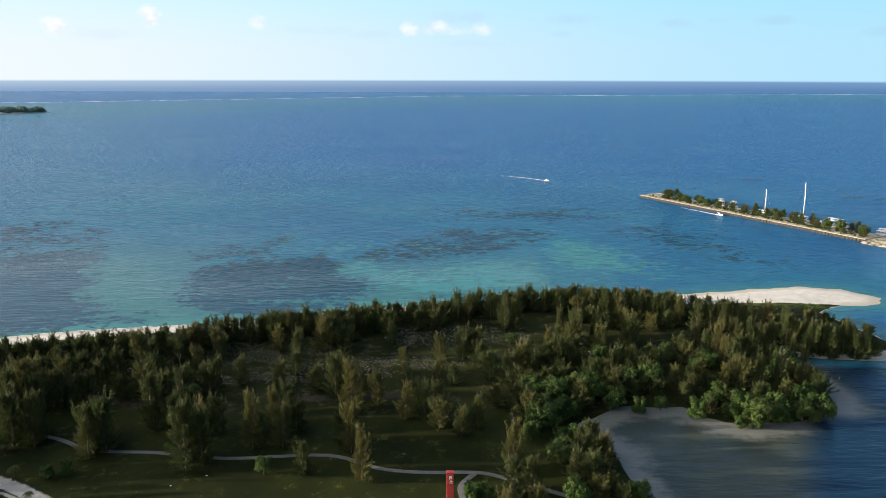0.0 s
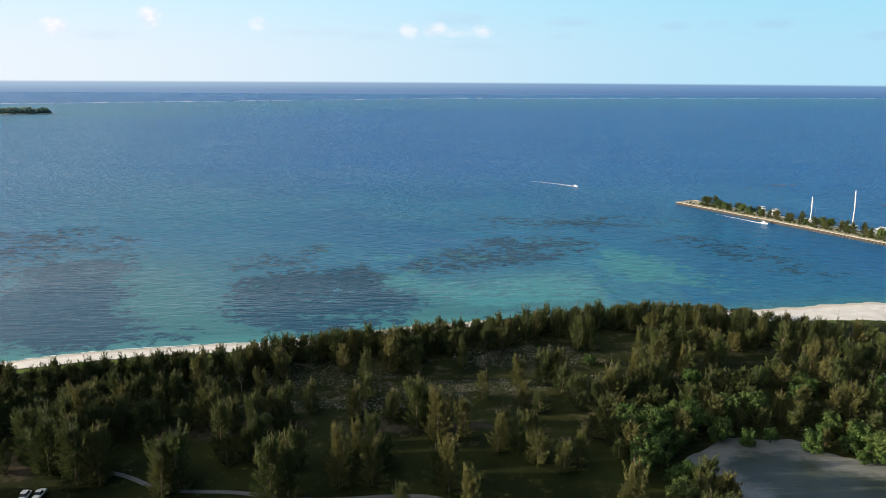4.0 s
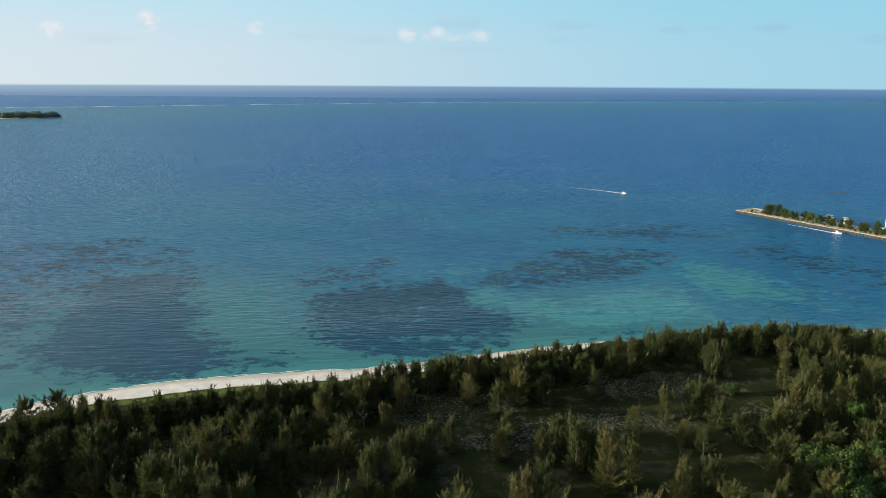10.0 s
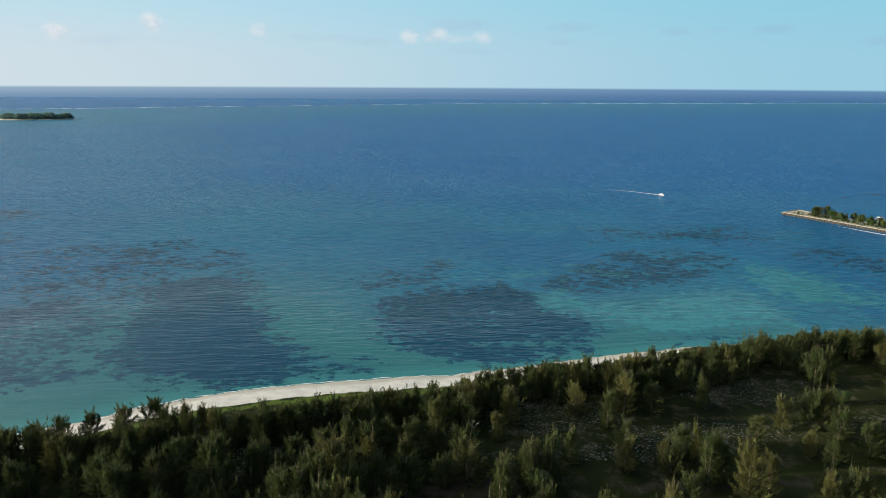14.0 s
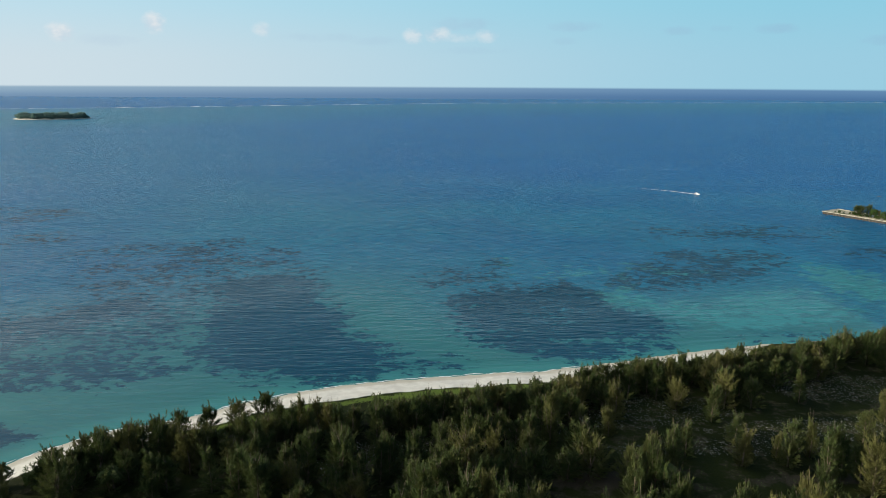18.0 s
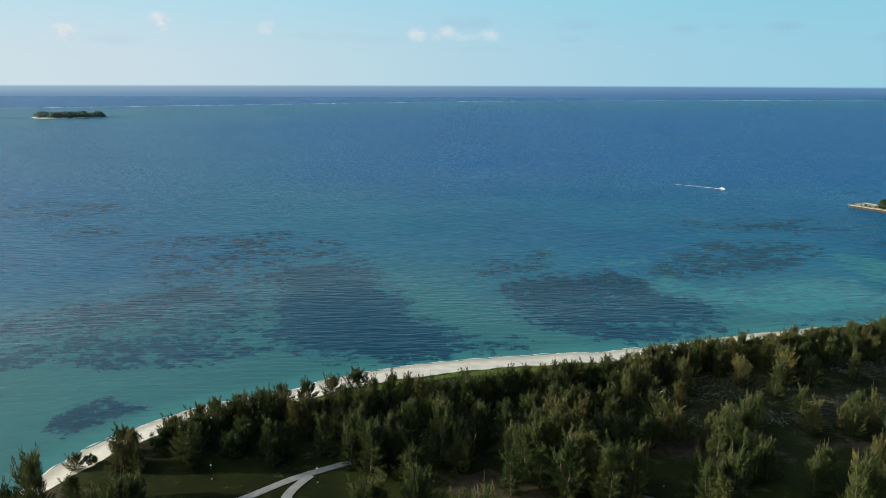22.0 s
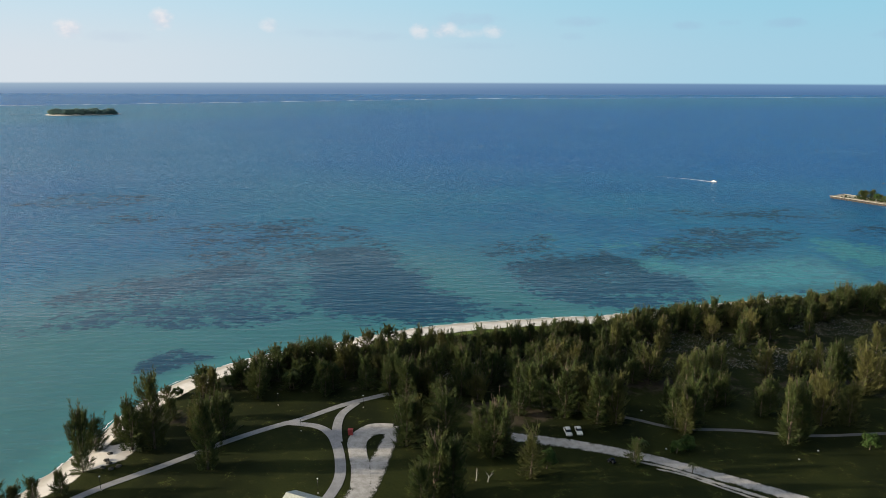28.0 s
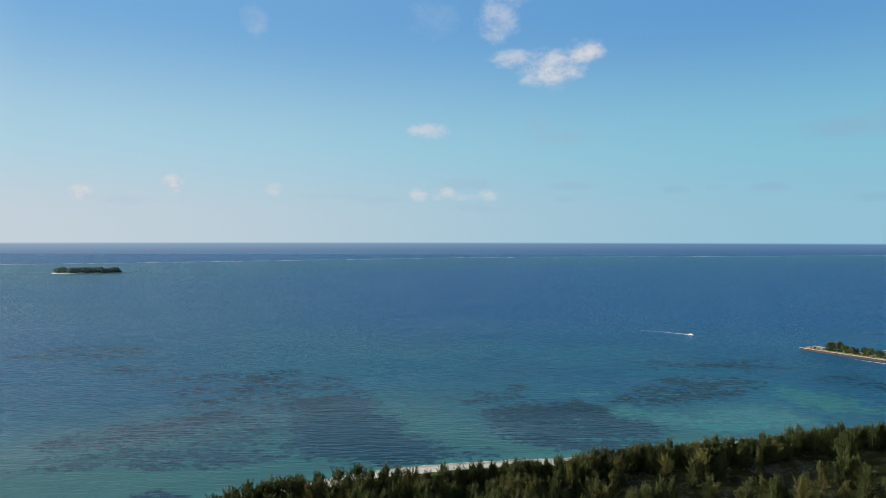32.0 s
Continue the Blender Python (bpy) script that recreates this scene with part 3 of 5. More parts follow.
def sea_marks(points):
    x, y = points.T
    d = -shore(points)
    out = y - reef_y(x)
    shallow = 0.6 * soft(d, 14, 0) + 0.32 * soft(d, 150, 15) * (x < 100)
    shallow = np.maximum(shallow, 0.55 * soft(out, -1500, -500) * soft(out, 60, -300))
    shallow = np.maximum(shallow, 0.3 * blob(points, -1300, 2130, 420, 200))
    # sun glitter and haze to the west, put into the colour as paler water
    west_glare = soft(x / np.maximum(y, 100), -0.02, -0.6) * soft(y, 420, 900) * soft(out, 0, -200)
    shallow = np.maximum(shallow, 0.62 * west_glare)
    deep = np.maximum(soft(np.hypot(x + 60, y), 520, 1000) * soft(out, -700, -1900) * 0.85, 0.8 * soft(out, -40, 60))
    deep = np.maximum(deep, 0.5 * soft(y, 1100, 1700) * (out < 0))
    deep = np.maximum(deep, soft(d, 12, 40) * soft(x, 95, 150) * soft(y, 330, 290) * 0.9)
    deep = np.maximum(deep, 0.5 * soft(x, 120, 240) * soft(y, 350, 420))
    deep = deep * (1 - 0.3 * west_glare)
    weed = np.maximum.reduce([
        bed(points, [(-268, 420), (-249, 436), (-233, 440), (-221, 421), (-206, 380), (-197, 355), (-186, 333), (-175, 322), (-164, 313), (-144, 304), (-185, 293), (-202, 293), (-230, 298), (-243, 325), (-254, 370)], 0.95),
        bed(points, [(-341, 436), (-326, 489), (-300, 514), (-266, 489), (-234, 442), (-265, 414), (-240, 320), (-262, 325), (-277, 379), (-311, 397)], 0.34, 70),
        bed(points, [(-352, 344), (-340, 360), (-317, 382), (-300, 398), (-292, 384), (-296, 348), (-326, 336)], 0.66, 30),
        bed(points, [(-373, 322), (-362, 340), (-340, 362), (-301, 385), (-268, 344), (-251, 300), (-271, 287), (-308, 285), (-345, 284)], 0.42),
        bed(points, [(-390, 277), (-365, 297), (-352, 282), (-364, 268)], 0.30, 20),
        bed(points, [(-136, 391), (-122, 407), (-97, 417), (-77, 422), (-62, 403), (-62, 379), (-45, 368), (-39, 356), (-57, 342), (-92, 333), (-117, 329), (-134, 340)], 0.66),
        bed(points, [(-118, 330), (-52, 329), (-71, 316), (-106, 319)], 0.46), bed(points, [(-155, 430), (-112, 468), (-118, 437), (-150, 418)], 0.38),
        bed(points, [(-51, 425), (11, 496), (47, 504), (70, 487), (56, 457), (21, 438), (-22, 414), (-47, 414)], 0.46), 0.5 * blob(points, 10, 340, 60, 18, 8),
        bed(points, [(-300, 238), (-292, 250), (-279, 249), (-272, 243), (-280, 237), (-292, 228)], 0.62, 13),
        bed(points, [(-556, 595), (-534, 644), (-482, 638), (-462, 616), (-489, 585)], 0.34, 60), bed(points, [(-454, 533), (-430, 543), (-411, 510), (-436, 504)], 0.3), bed(points, [(-389, 474), (-351, 505), (-287, 498), (-274, 470), (-332, 468)], 0.3, 60),
        0.42 * blob(points, 70, 560, 190, 60, 0), 0.45 * blob(points, 170, 470, 60, 120, 30)])
    pale = np.maximum.reduce([bed(points, [(-60, 413), (-44, 416), (-38, 393), (-51, 376), (-60, 383)], 0.7, 24), bed(points, [(-42, 379), (-8, 386), (48, 418), (72, 411), (52, 356), (4, 346), (-21, 352), (-35, 358)], 0.72),
                              bed(points, [(85, 469), (118, 445), (140, 403), (119, 380), (73, 395), (60, 440)], 0.8), 0.5 * blob(points, -60, 450, 110, 50)])
    flat = soft(y, 262, 246) * np.where(y < 214, soft(x, 127 - 0.5 * (211 - y), 117 - 0.55 * (211 - y)), soft(x, 156, 142)) * (x > 20) * (y > 60)
    channel = soft(blob(points, 190, 185, 115, 95, 0), 0, 0.2) * (x > 60) * soft(y, 262, 244)
    return {"weed": weed * (1 - flat), "shallow": np.clip(shallow * (1 - flat), 0, 1), "deep": np.clip(deep, 0, 1), "pale": pale, "flat": flat, "margin": soft(d, 17, 0), "channel": channel, "lee": soft(d, 230, 70) * (x < 60) * soft(x, -60, -230) + soft(d, 110, 15) * (x < 60) * (1 - soft(x, -60, -230))}


sea = sheet("water", ladder(-640, 520, 7.0, *range(-7000, -640, 106), *range(580, 7000, 107)),
            ladder(100, 640, 6.0, -7000, -1500, -300, -100, 0, 40, *range(660, 1000, 20), *range(1000, 7000, 60)), lambda p: np.zeros(len(p)), SEA, sea_marks)
tagged(sea, "rippled blue and turquoise lagoon with dark seagrass patches", "sea", kind="structure")


def ribbon(name, points, widths, z, mat, label, category="path", thick=0.14, smooth_steps=6):
    """A road or path laid along points."""
    pts = [Vector((*p, 0)) for p in points]
    line, wide = [], []
    for i in range(len(pts) - 1):
        p0, p1, p2, p3 = pts[max(i - 1, 0)], pts[i], pts[i + 1], pts[min(i + 2, len(pts) - 1)]
        for s in range(smooth_steps):
            t = s / smooth_steps
            line.append(0.5 * ((2 * p1) + (p2 - p0) * t + (2 * p0 - 5 * p1 + 4 * p2 - p3) * t * t + (3 * p1 - p0 - 3 * p2 + p3) * t ** 3))
            wide.append(widths[i] * (1 - t) + widths[i + 1] * t)
    line.append(pts[-1])
    wide.append(widths[-1])
    verts, faces, margin = [], [], []
    for i, p in enumerate(line):
        way = (line[min(i + 1, len(line) - 1)] - line[max(i - 1, 0)]).normalized()
        side = Vector((-way.y, way.x, 0)) * wide[i] * 0.58
        for s, h in ((-1, -thick), (-1, z), (0, z + 0.01), (1, z), (1, -thick)):
            verts.append((p.x + side.x * s, p.y + side.y * s, 1.5 + h))
            margin.append(abs(s) * (1.0 if category == "road" else 0.72))
        if i:
            a = 5 * i
            faces += [(a - 5 + k, a - 4 + k, a + 1 + k, a + k) for k in range(4)]
    faces += [(0, 4, 3, 2, 1), tuple(range(len(verts) - 5, len(verts)))]
    data = from_arrays(name, verts, faces, mat)
    data.attributes.new("margin", "FLOAT", "POINT").data.foreach_set("value", margin)
    return tagged(new(name, data), label, category, kind="structure")


ribbon("path", [(-309.7, 111.5), (-292.5, 128.6), (-279.3, 141.7), (-271.2, 150.8), (-258.0, 162.8), (-244.8, 175.9), (-233.6, 184.9), (-224.5, 191.0), (-214.3, 200.0), (-205.0, 206.0), (-196.0, 211.0)],
       [2.2] * 11, 0.07, CONCRETE, "narrow pale concrete footpath along the beach lawn")
ribbon("path", [(-229.6, 187.5), (-220.0, 185.7), (-214.7, 181.0), (-211.1, 173.3), (-208.5, 163.1), (-207.7, 155.0), (-208.9, 147.5), (-211.6, 139.4), (-215.7, 129.3), (-221.9, 115.2)],
       [1.8, 2.2, 2.4, 2.7, 2.7, 2.7, 2.7, 2.7, 2.7, 2.7], 0.08, CONCRETE, "curving pale concrete footpath across the lawn")
ribbon("path", [(-211.4, 175.8), (-213.1, 185.8), (-212.7, 194.5), (-208.8, 202.5)], [2.7, 2.6, 2.4, 2.0], 0.09, CONCRETE, "short concrete footpath joining two others")
ribbon("path", [(-153.7, 202.8), (-141.6, 199.7), (-119.4, 193.6), (-104.2, 186.4), (-85.0, 185.3), (-62.8, 182.2), (-34, 184), (-18, 177), (-5, 175), (9, 175), (18, 172), (40, 160)],
       [1.35] * 12, 0.07, SHADED_PATH, "narrow concrete footpath through the trees")
ribbon("path", [(9, 174.5), (5, 168), (6, 160)], [1.5] * 3, 0.08, SHADED_PATH, "narrow concrete footpath beside a round bush")
ribbon("road", [(-214.9, 94.9), (-212.3, 111.1), (-207.7, 126.2), (-203.8, 137.3), (-200.7, 148.9), (-198.1, 161.2), (-196.5, 170.6), (-195.3, 179.7), (-195.7, 185.8)], [8, 8, 7.2, 6.8, 6.8, 5.8, 4.6, 4.4, 4.0], 0.06, CORAL, "bright crushed coral drive", "road")
ribbon("road", [(-201.1, 151.5), (-202.4, 161.6), (-204.4, 169.7), (-205.2, 177.8), (-201.3, 183.8), (-195.2, 184.3)], [5, 4.8, 4.6, 5.4, 6.4, 5.6], 0.075, CORAL, "bright crushed coral drive round a grass island", "drive")
ribbon("road", [(-159.9, 180.6), (-146.8, 177.5), (-138.7, 175.5), (-128.2, 171.9), (-117.5, 167.9), (-105.4, 161.2), (-91.3, 153.0), (-77.7, 143.9), (-67.1, 133.7), (-53.0, 116.4)], [4.6, 5, 5, 4.8, 4.4, 4.2, 4.2, 4.2, 4.4, 4.4], 0.06, CORAL, "bright crushed coral road beside the lawn", "road")
ribbon("wheel_track", [(-123.6, 166.8), (-116.5, 163.8), (-110.7, 160.7), (-102.0, 154.7), (-92.3, 148.2), (-83.2, 141.3), (-73.2, 131.7)], [0.9, 1.2, 1.4, 1.4, 1.4, 1.4, 1.2], 0.055, TRACK, "worn pale wheel track beside the coral road", "road")
ribbon("wheel_track", [(-117.5, 162.2), (-111.0, 159.4), (-102.4, 153.1), (-92.9, 146.3), (-84.3, 139.8)], [0.6, 0.8, 0.9, 0.9, 0.7], 0.055, TRACK, "worn pale wheel track beside the coral road", "road")


# ---- trees ----
def blades(rng, base, way, count, length, width, spread):
    """Slim leaf triangles fanned about the way at base."""
    d = way[None] + rng.normal(0, spread, (count, 3))
    d /= np.linalg.norm(d, axis=1)[:, None]
    s = np.cross(d, rng.normal(0, 1, (count, 3)))
    s /= np.linalg.norm(s, axis=1)[:, None]
    l = length * rng.uniform(0.6, 1.25, (count, 1))
    w = width * rng.uniform(0.7, 1.3, (count, 1))
    b = base[None] + rng.normal(0, 0.18, (count, 3))
    return np.stack([b - s * w, b + s * w, b + d * l], 1)


def with_tone(data, tones):
    """Marks each point of a crown with the tone of the spray that it belongs to."""
    data.attributes.new("tone", "FLOAT", "POINT").data.foreach_set("value", np.asarray(tones, np.float32))
    return data


def ironwood_meshes(seed, spread, low, leaders, plumes=104, plume=0.86):
    """A feathery bushy tree 15 m high: trunk, leaders and limbs, and a lobed crown of upswept, pointed plumes of needle sprays with gaps between."""
    rng = np.random.default_rng(seed)
    H = 15.0
    tv, tf, leaf, tones = [], [], [], []

    def add(v, f):
        o = len(tv)
        tv.extend(v)
        tf.extend([tuple(i + o for i in g) for g in f])

    lean = rng.normal(0, 0.45, 2)
    lobe = rng.uniform(0, 6.28, 4)

    def trunk_at(t):
        return np.array([lean[0] * t * t + 0.15 * math.sin(5 * t + seed), lean[1] * t * t, H * 0.9 * t])

    steps = np.linspace(0, 1, 8)
    add(*tube([trunk_at(t) for t in steps], [0.26 * (1 - 0.9 * t) for t in steps]))
    tops = [(trunk_at(1.0), 1.0)]
    for _ in range(leaders):
        a, t0 = rng.uniform(0, 6.28), rng.uniform(0.08, 0.35)
        r = rng.uniform(0.25, 0.6) * spread
        end = trunk_at(t0) + np.array([r * math.cos(a), r * math.sin(a), 0])
        end[2] = rng.uniform(0.6, 0.88) * H
        start = trunk_at(t0)
        add(*tube([start, start + (end - start) * np.array([0.75, 0.75, 0.45]), end], [0.12, 0.08, 0.02], 5))
        tops.append((end, 0.8))

    def spray(start, way, long, fat):
        """One plume: needles round a limb that bends upwards, widest past its middle, pointed at its end."""
        tone = np.clip(rng.normal(0.45, 0.28), 0, 1)
        bend = np.array([0, 0, rng.uniform(0.15, 0.55) * long])
        curve = [start + way * long * f + bend * f * f for f in (0.0, 0.5, 1.0)]
        if rng.uniform() < 0.35:
            add(*tube(curve, [0.05, 0.035, 0.012], 3))
        rows = max(5, int(long * 2.3 / plume))
        for q in range(rows):
            f = 0.22 + 0.80 * (q + rng.uniform(0, 1)) / rows
            axis = way + 2 * f * bend / long
            axis /= np.linalg.norm(axis)
            base = start + way * long * f + bend * f * f
            thick = fat * (0.4 + 0.6 * math.sin(math.pi * min(1.0, f * 1.1) ** 0.8)) if f < 0.8 else fat * 0.2
            out = rng.normal(0, 1, 3)
            out -= axis * (out @ axis)
            out /= np.linalg.norm(out)
            base = base + out * thick * rng.uniform(0.1, 0.8)
            tip = axis + out * rng.uniform(0.1, 0.8) * (1.15 - f) + np.array([0, 0, 0.1])
            b = blades(rng, base, tip / np.linalg.norm(tip), 5, 1.28 * plume, 0.098 * plume, 0.22)
            leaf.append(b)
            tones.extend([float(np.clip(tone + rng.normal(0, 0.1), 0, 1))] * (3 * len(b)))

    for k in range(plumes):
        t = low + (0.97 - low) * ((k + rng.uniform(0, 1)) / plumes) ** 1.1
        a = 2.4 * k + rng.uniform(-0.5, 0.5)
        lobes = 1 + 0.22 * math.sin(2 * a + lobe[0] + 4 * t) + 0.20 * math.sin(3 * a + lobe[1] - 6 * t) + 0.16 * math.sin(9 * t + lobe[2])
        profile = min(1.0, 0.6 + 1.5 * t) * max(0.0, 1 - t) ** 0.6
        reach = max(0.9, spread * profile * lobes * rng.uniform(0.6, 1.2))
        flat = np.array([math.cos(a), math.sin(a), 0.0])
        rise = 0.08 + 0.5 * t + 1.4 * t ** 3 + rng.uniform(-0.15, 0.35)
        inner = 0.0 if rng.uniform() < 0.6 else rng.uniform(0.1, 0.35)
        start = trunk_at(t * 0.95) + flat * reach * inner
        way = flat + np.array([0, 0, rise])
        long = reach * (1 - inner) * math.sqrt(1 + rise * rise) * 0.82
        spray(start, way / np.linalg.norm(way), long, rng.uniform(0.55, 0.95) * plume)
    for top, size in tops:
        for _ in range(5 if size == 1.0 else 4):
            way = np.array([rng.normal(0, 0.32), rng.normal(0, 0.32), 1.0])
            spray(top - np.array([rng.normal(0, 0.5), rng.normal(0, 0.5), rng.uniform(1.0, 2.6)]), way / np.linalg.norm(way), rng.uniform(2.2, 4.2), 0.5 * plume)
    leaf = np.concatenate(leaf)
    leaf[:, :, 2] *= H / np.quantile(leaf[:, 2, 2], 0.997)
    crown = from_arrays("crown", leaf.reshape(-1, 3), np.arange(len(leaf) * 3).reshape(-1, 3), NEEDLES)
    return from_arrays("trunk", tv, tf, BARK, True), with_tone(crown, tones)


def broadleaf_meshes(seed, spread, clumps=38, n=74, leaf_scale=1.0):
    """A low, round-headed tree or shrub of large leaves, 8 m high."""
    rng = np.random.default_rng(seed)
    H = 8.0
    tv, tf, leaf = [], [], []

    def add(v, f):
        o = len(tv)
        tv.extend(v)
        tf.extend([tuple(i + o for i in g) for g in f])

    add(*tube([(0, 0, 0), (0.1, 0.1, H * 0.3), (0, 0, H * 0.55)], [0.28, 0.2, 0.08]))
    for _ in range(clumps):
        a, r = rng.uniform(0, 2 * math.pi), spread * math.sqrt(rng.uniform(0.02, 1)) * 0.82
        c = np.array([r * math.cos(a), r * math.sin(a), H * (rng.uniform(0.28, 0.85) - 0.12 * r / spread)])
        size = np.array([rng.uniform(0.5, 1.25), rng.uniform(0.5, 1.25), rng.uniform(0.5, 1.3)])
        add(*tube([(0, 0, H * 0.25), tuple(c * np.array([0.6, 0.6, 0.75])), tuple(c)], [0.11, 0.07, 0.02], 4))
        d = rng.normal(0, 1, (n, 3))
        d /= np.linalg.norm(d, axis=1)[:, None]
        at = c + d * size * rng.uniform(0.35, 1.3, (n, 1))
        face = d + np.array([0, 0, 0.5]) + rng.normal(0, 0.45, (n, 3))
        u = np.cross(face, rng.normal(0, 1, (n, 3)))
        u /= np.linalg.norm(u, axis=1)[:, None]
        v = np.cross(face, u)
        v /= np.linalg.norm(v, axis=1)[:, None]
        l, w = rng.uniform(0.2, 0.42, (n, 1)) * leaf_scale, rng.uniform(0.10, 0.2, (n, 1)) * leaf_scale
        leaf.append(np.stack([at - u * l, at + v * w, at + u * l, at - v * w], 1))
    tones = np.repeat(rng.uniform(0, 1, len(leaf)), [4 * len(b) for b in leaf])
    leaf = np.concatenate(leaf)
    return from_arrays("trunk", tv, tf, BARK, True), with_tone(from_arrays("crown", leaf.reshape(-1, 3), np.arange(len(leaf) * 4).reshape(-1, 4), LEAVES), tones)


def palm_parts(seed):
    """A coconut palm, 8 m high: leaning trunk and arched fronds with leaflets."""
    rng = np.random.default_rng(seed)
    trunk = from_arrays("trunk", *tube([(0, 0, 0), (0.25, 0, 2), (0.4, 0.1, 4), (0.4, 0.1, 5.6)], [0.24, 0.17, 0.15, 0.14]), BARK, True)
    fronds = []
    for k in range(17):
        a, up = 2.4 * k + rng.uniform(-0.2, 0.2), rng.uniform(0.1, 1.1)
        long = rng.uniform(2.8, 3.7)
        verts, faces = [], []
        flat = np.array([math.cos(a), math.sin(a), 0])
        side = np.array([-math.sin(a), math.cos(a), 0])
        rib = [flat * long * t * (1 - 0.15 * t) + np.array([0.4, 0.1, 5.55 + up * 2.4 * t - (1.4 + up) * 1.5 * t * t]) for t in np.linspace(0, 1, 9)]
        for i in range(8):
            for s in (-1, 1):
                for q in (0.0, 0.5):
                    p = rib[i] + (rib[i + 1] - rib[i]) * q
                    l = 0.95 * math.sin(math.pi * (0.12 + 0.8 * (i + q) / 8))
                    tip = p + side * s * l + flat * 0.35 * l + np.array([0, 0, -0.45 * l])
                    o = len(verts)
                    verts += [p - flat * 0.1, p + flat * 0.12, tip]
                    faces.append((o, o + 1, o + 2))
        o = len(verts)
        verts += [p + side * 0.04 for p in rib] + [p - side * 0.04 for p in rib]
        faces += [(o + i, o + i + 1, o + 10 + i, o + 9 + i) for i in range(8)]
        fronds.append(from_arrays("frond", verts, faces, FRONDS))
    return trunk, fronds


def ground_at(x, y):
    return float(ground_height(np.array([[x, y]], float))[0])


def make_tree(name, parts, x, y, scale, turn, label, group):
    root = new(name)
    root.empty_display_size = 0.5
    root.matrix_world = Matrix.LocRotScale((x, y, ground_at(x, y) - 0.15), Euler((0, 0, turn)), scale)
    for data in parts:
        child(data.name.split(".")[0], data, root)
    return tagged(root, label, "tree", group)


IRONWOOD_a = [
    (-288, 138, 9.7), (-288, 173, 13.7), (-287, 144, 8.4), (-284, 171, 12.1), (-281, 158, 21.8), (-281, 147, 7.6),
    (-280, 178, 8.3), (-278, 182, 9.3), (-273, 180, 9.3), (-272, 170, 17.6), (-268, 189, 8.7),
    (-266, 171, 26.5), (-263, 205, 9.6), (-260, 207, 11.8), (-257, 203, 9.2), (-255, 177, 13.2), (-251, 177, 15.6),
    (-247, 178, 15.7), (-246, 160, 23.7), (-244, 205, 17.9), (-241, 222, 14.6), (-234, 225, 14.7), (-232, 229, 12.6),
    (-226, 231, 12.3), (-226, 225, 14.7), (-223, 213, 13.0), (-223, 231, 11.9), (-222, 227, 13.7), (-221, 208, 8.6),
    (-219, 213, 10.9), (-216, 222, 13.5),
]
IRONWOOD_b = [
    (-213, 225, 14.7), (-207, 213, 15.2), (-205, 235, 12.8), (-198, 208, 17.0), (-198, 228, 16.0), (-197, 220, 14.1),
    (-197, 234, 13.1), (-196, 246, 11.8), (-192, 204, 17.8), (-191, 239, 14.2), (-190, 174, 18.6), (-190, 246, 13.7),
    (-188, 217, 13.0), (-187, 177, 15.2), (-186, 239, 14.2), (-184, 246, 12.4), (-184, 140, 16.1), (-182, 218, 16.5),
    (-181, 147, 20.7), (-180, 245, 12.1), (-178, 181, 17.3), (-176, 239, 14.2), (-176, 147, 19.1), (-173, 217, 17.0),
    (-173, 244, 11.1), (-172, 223, 15.7), (-168, 171, 16.2), (-168, 214, 12.1), (-165, 239, 14.2), (-165, 246, 14.1),
    (-164, 168, 19.9), (-162, 218, 15.4),
]
IRONWOOD_c = [
    (-161, 171, 16.2), (-160, 223, 12.5), (-158, 245, 13.3), (-154, 194, 15.4), (-154, 157, 15.7), (-153, 245, 14.5),
    (-153, 217, 13.1), (-153, 209, 13.4), (-150, 201, 17.6), (-149, 245, 12.1), (-149, 250, 13.9), (-147, 217, 13.6),
    (-146, 206, 14.9), (-146, 197, 13.3), (-145, 252, 13.1), (-144, 215, 16.4), (-142, 209, 17.1), (-139, 252, 13.5),
    (-139, 193, 20.0), (-139, 214, 19.5), (-138, 246, 13.7), (-137, 232, 15.8), (-134, 197, 18.3), (-133, 209, 15.1),
    (-133, 246, 13.8), (-132, 252, 13.5), (-131, 193, 16.1), (-131, 223, 16.0), (-130, 197, 12.7), (-129, 189, 19.7),
    (-128, 215, 14.4), (-124, 193, 16.1),
]
IRONWOOD_d = [
    (-123, 165, 9.1), (-123, 189, 18.5), (-123, 256, 11.2), (-120, 226, 13.6), (-119, 258, 11.3), (-119, 265, 10.6),
    (-118, 235, 14.0), (-113, 267, 11.1), (-112, 240, 18.9), (-110, 220, 10.6), (-106, 263, 11.5), (-105, 195, 13.4),
    (-105, 186, 17.3), (-103, 182, 15.4), (-101, 249, 10.0), (-100, 186, 19.4), (-98, 272, 13.0), (-95, 207, 16.9),
    (-94, 274, 12.4), (-94, 217, 13.6), (-93, 245, 10.8), (-91, 199, 10.5), (-91, 276, 12.7), (-88, 220, 14.4),
    (-88, 257, 14.3), (-87, 215, 15.2), (-86, 202, 12.5), (-85, 276, 11.0), (-85, 228, 11.0), (-84, 207, 12.5),
    (-83, 202, 13.5), (-81, 220, 13.3),
]
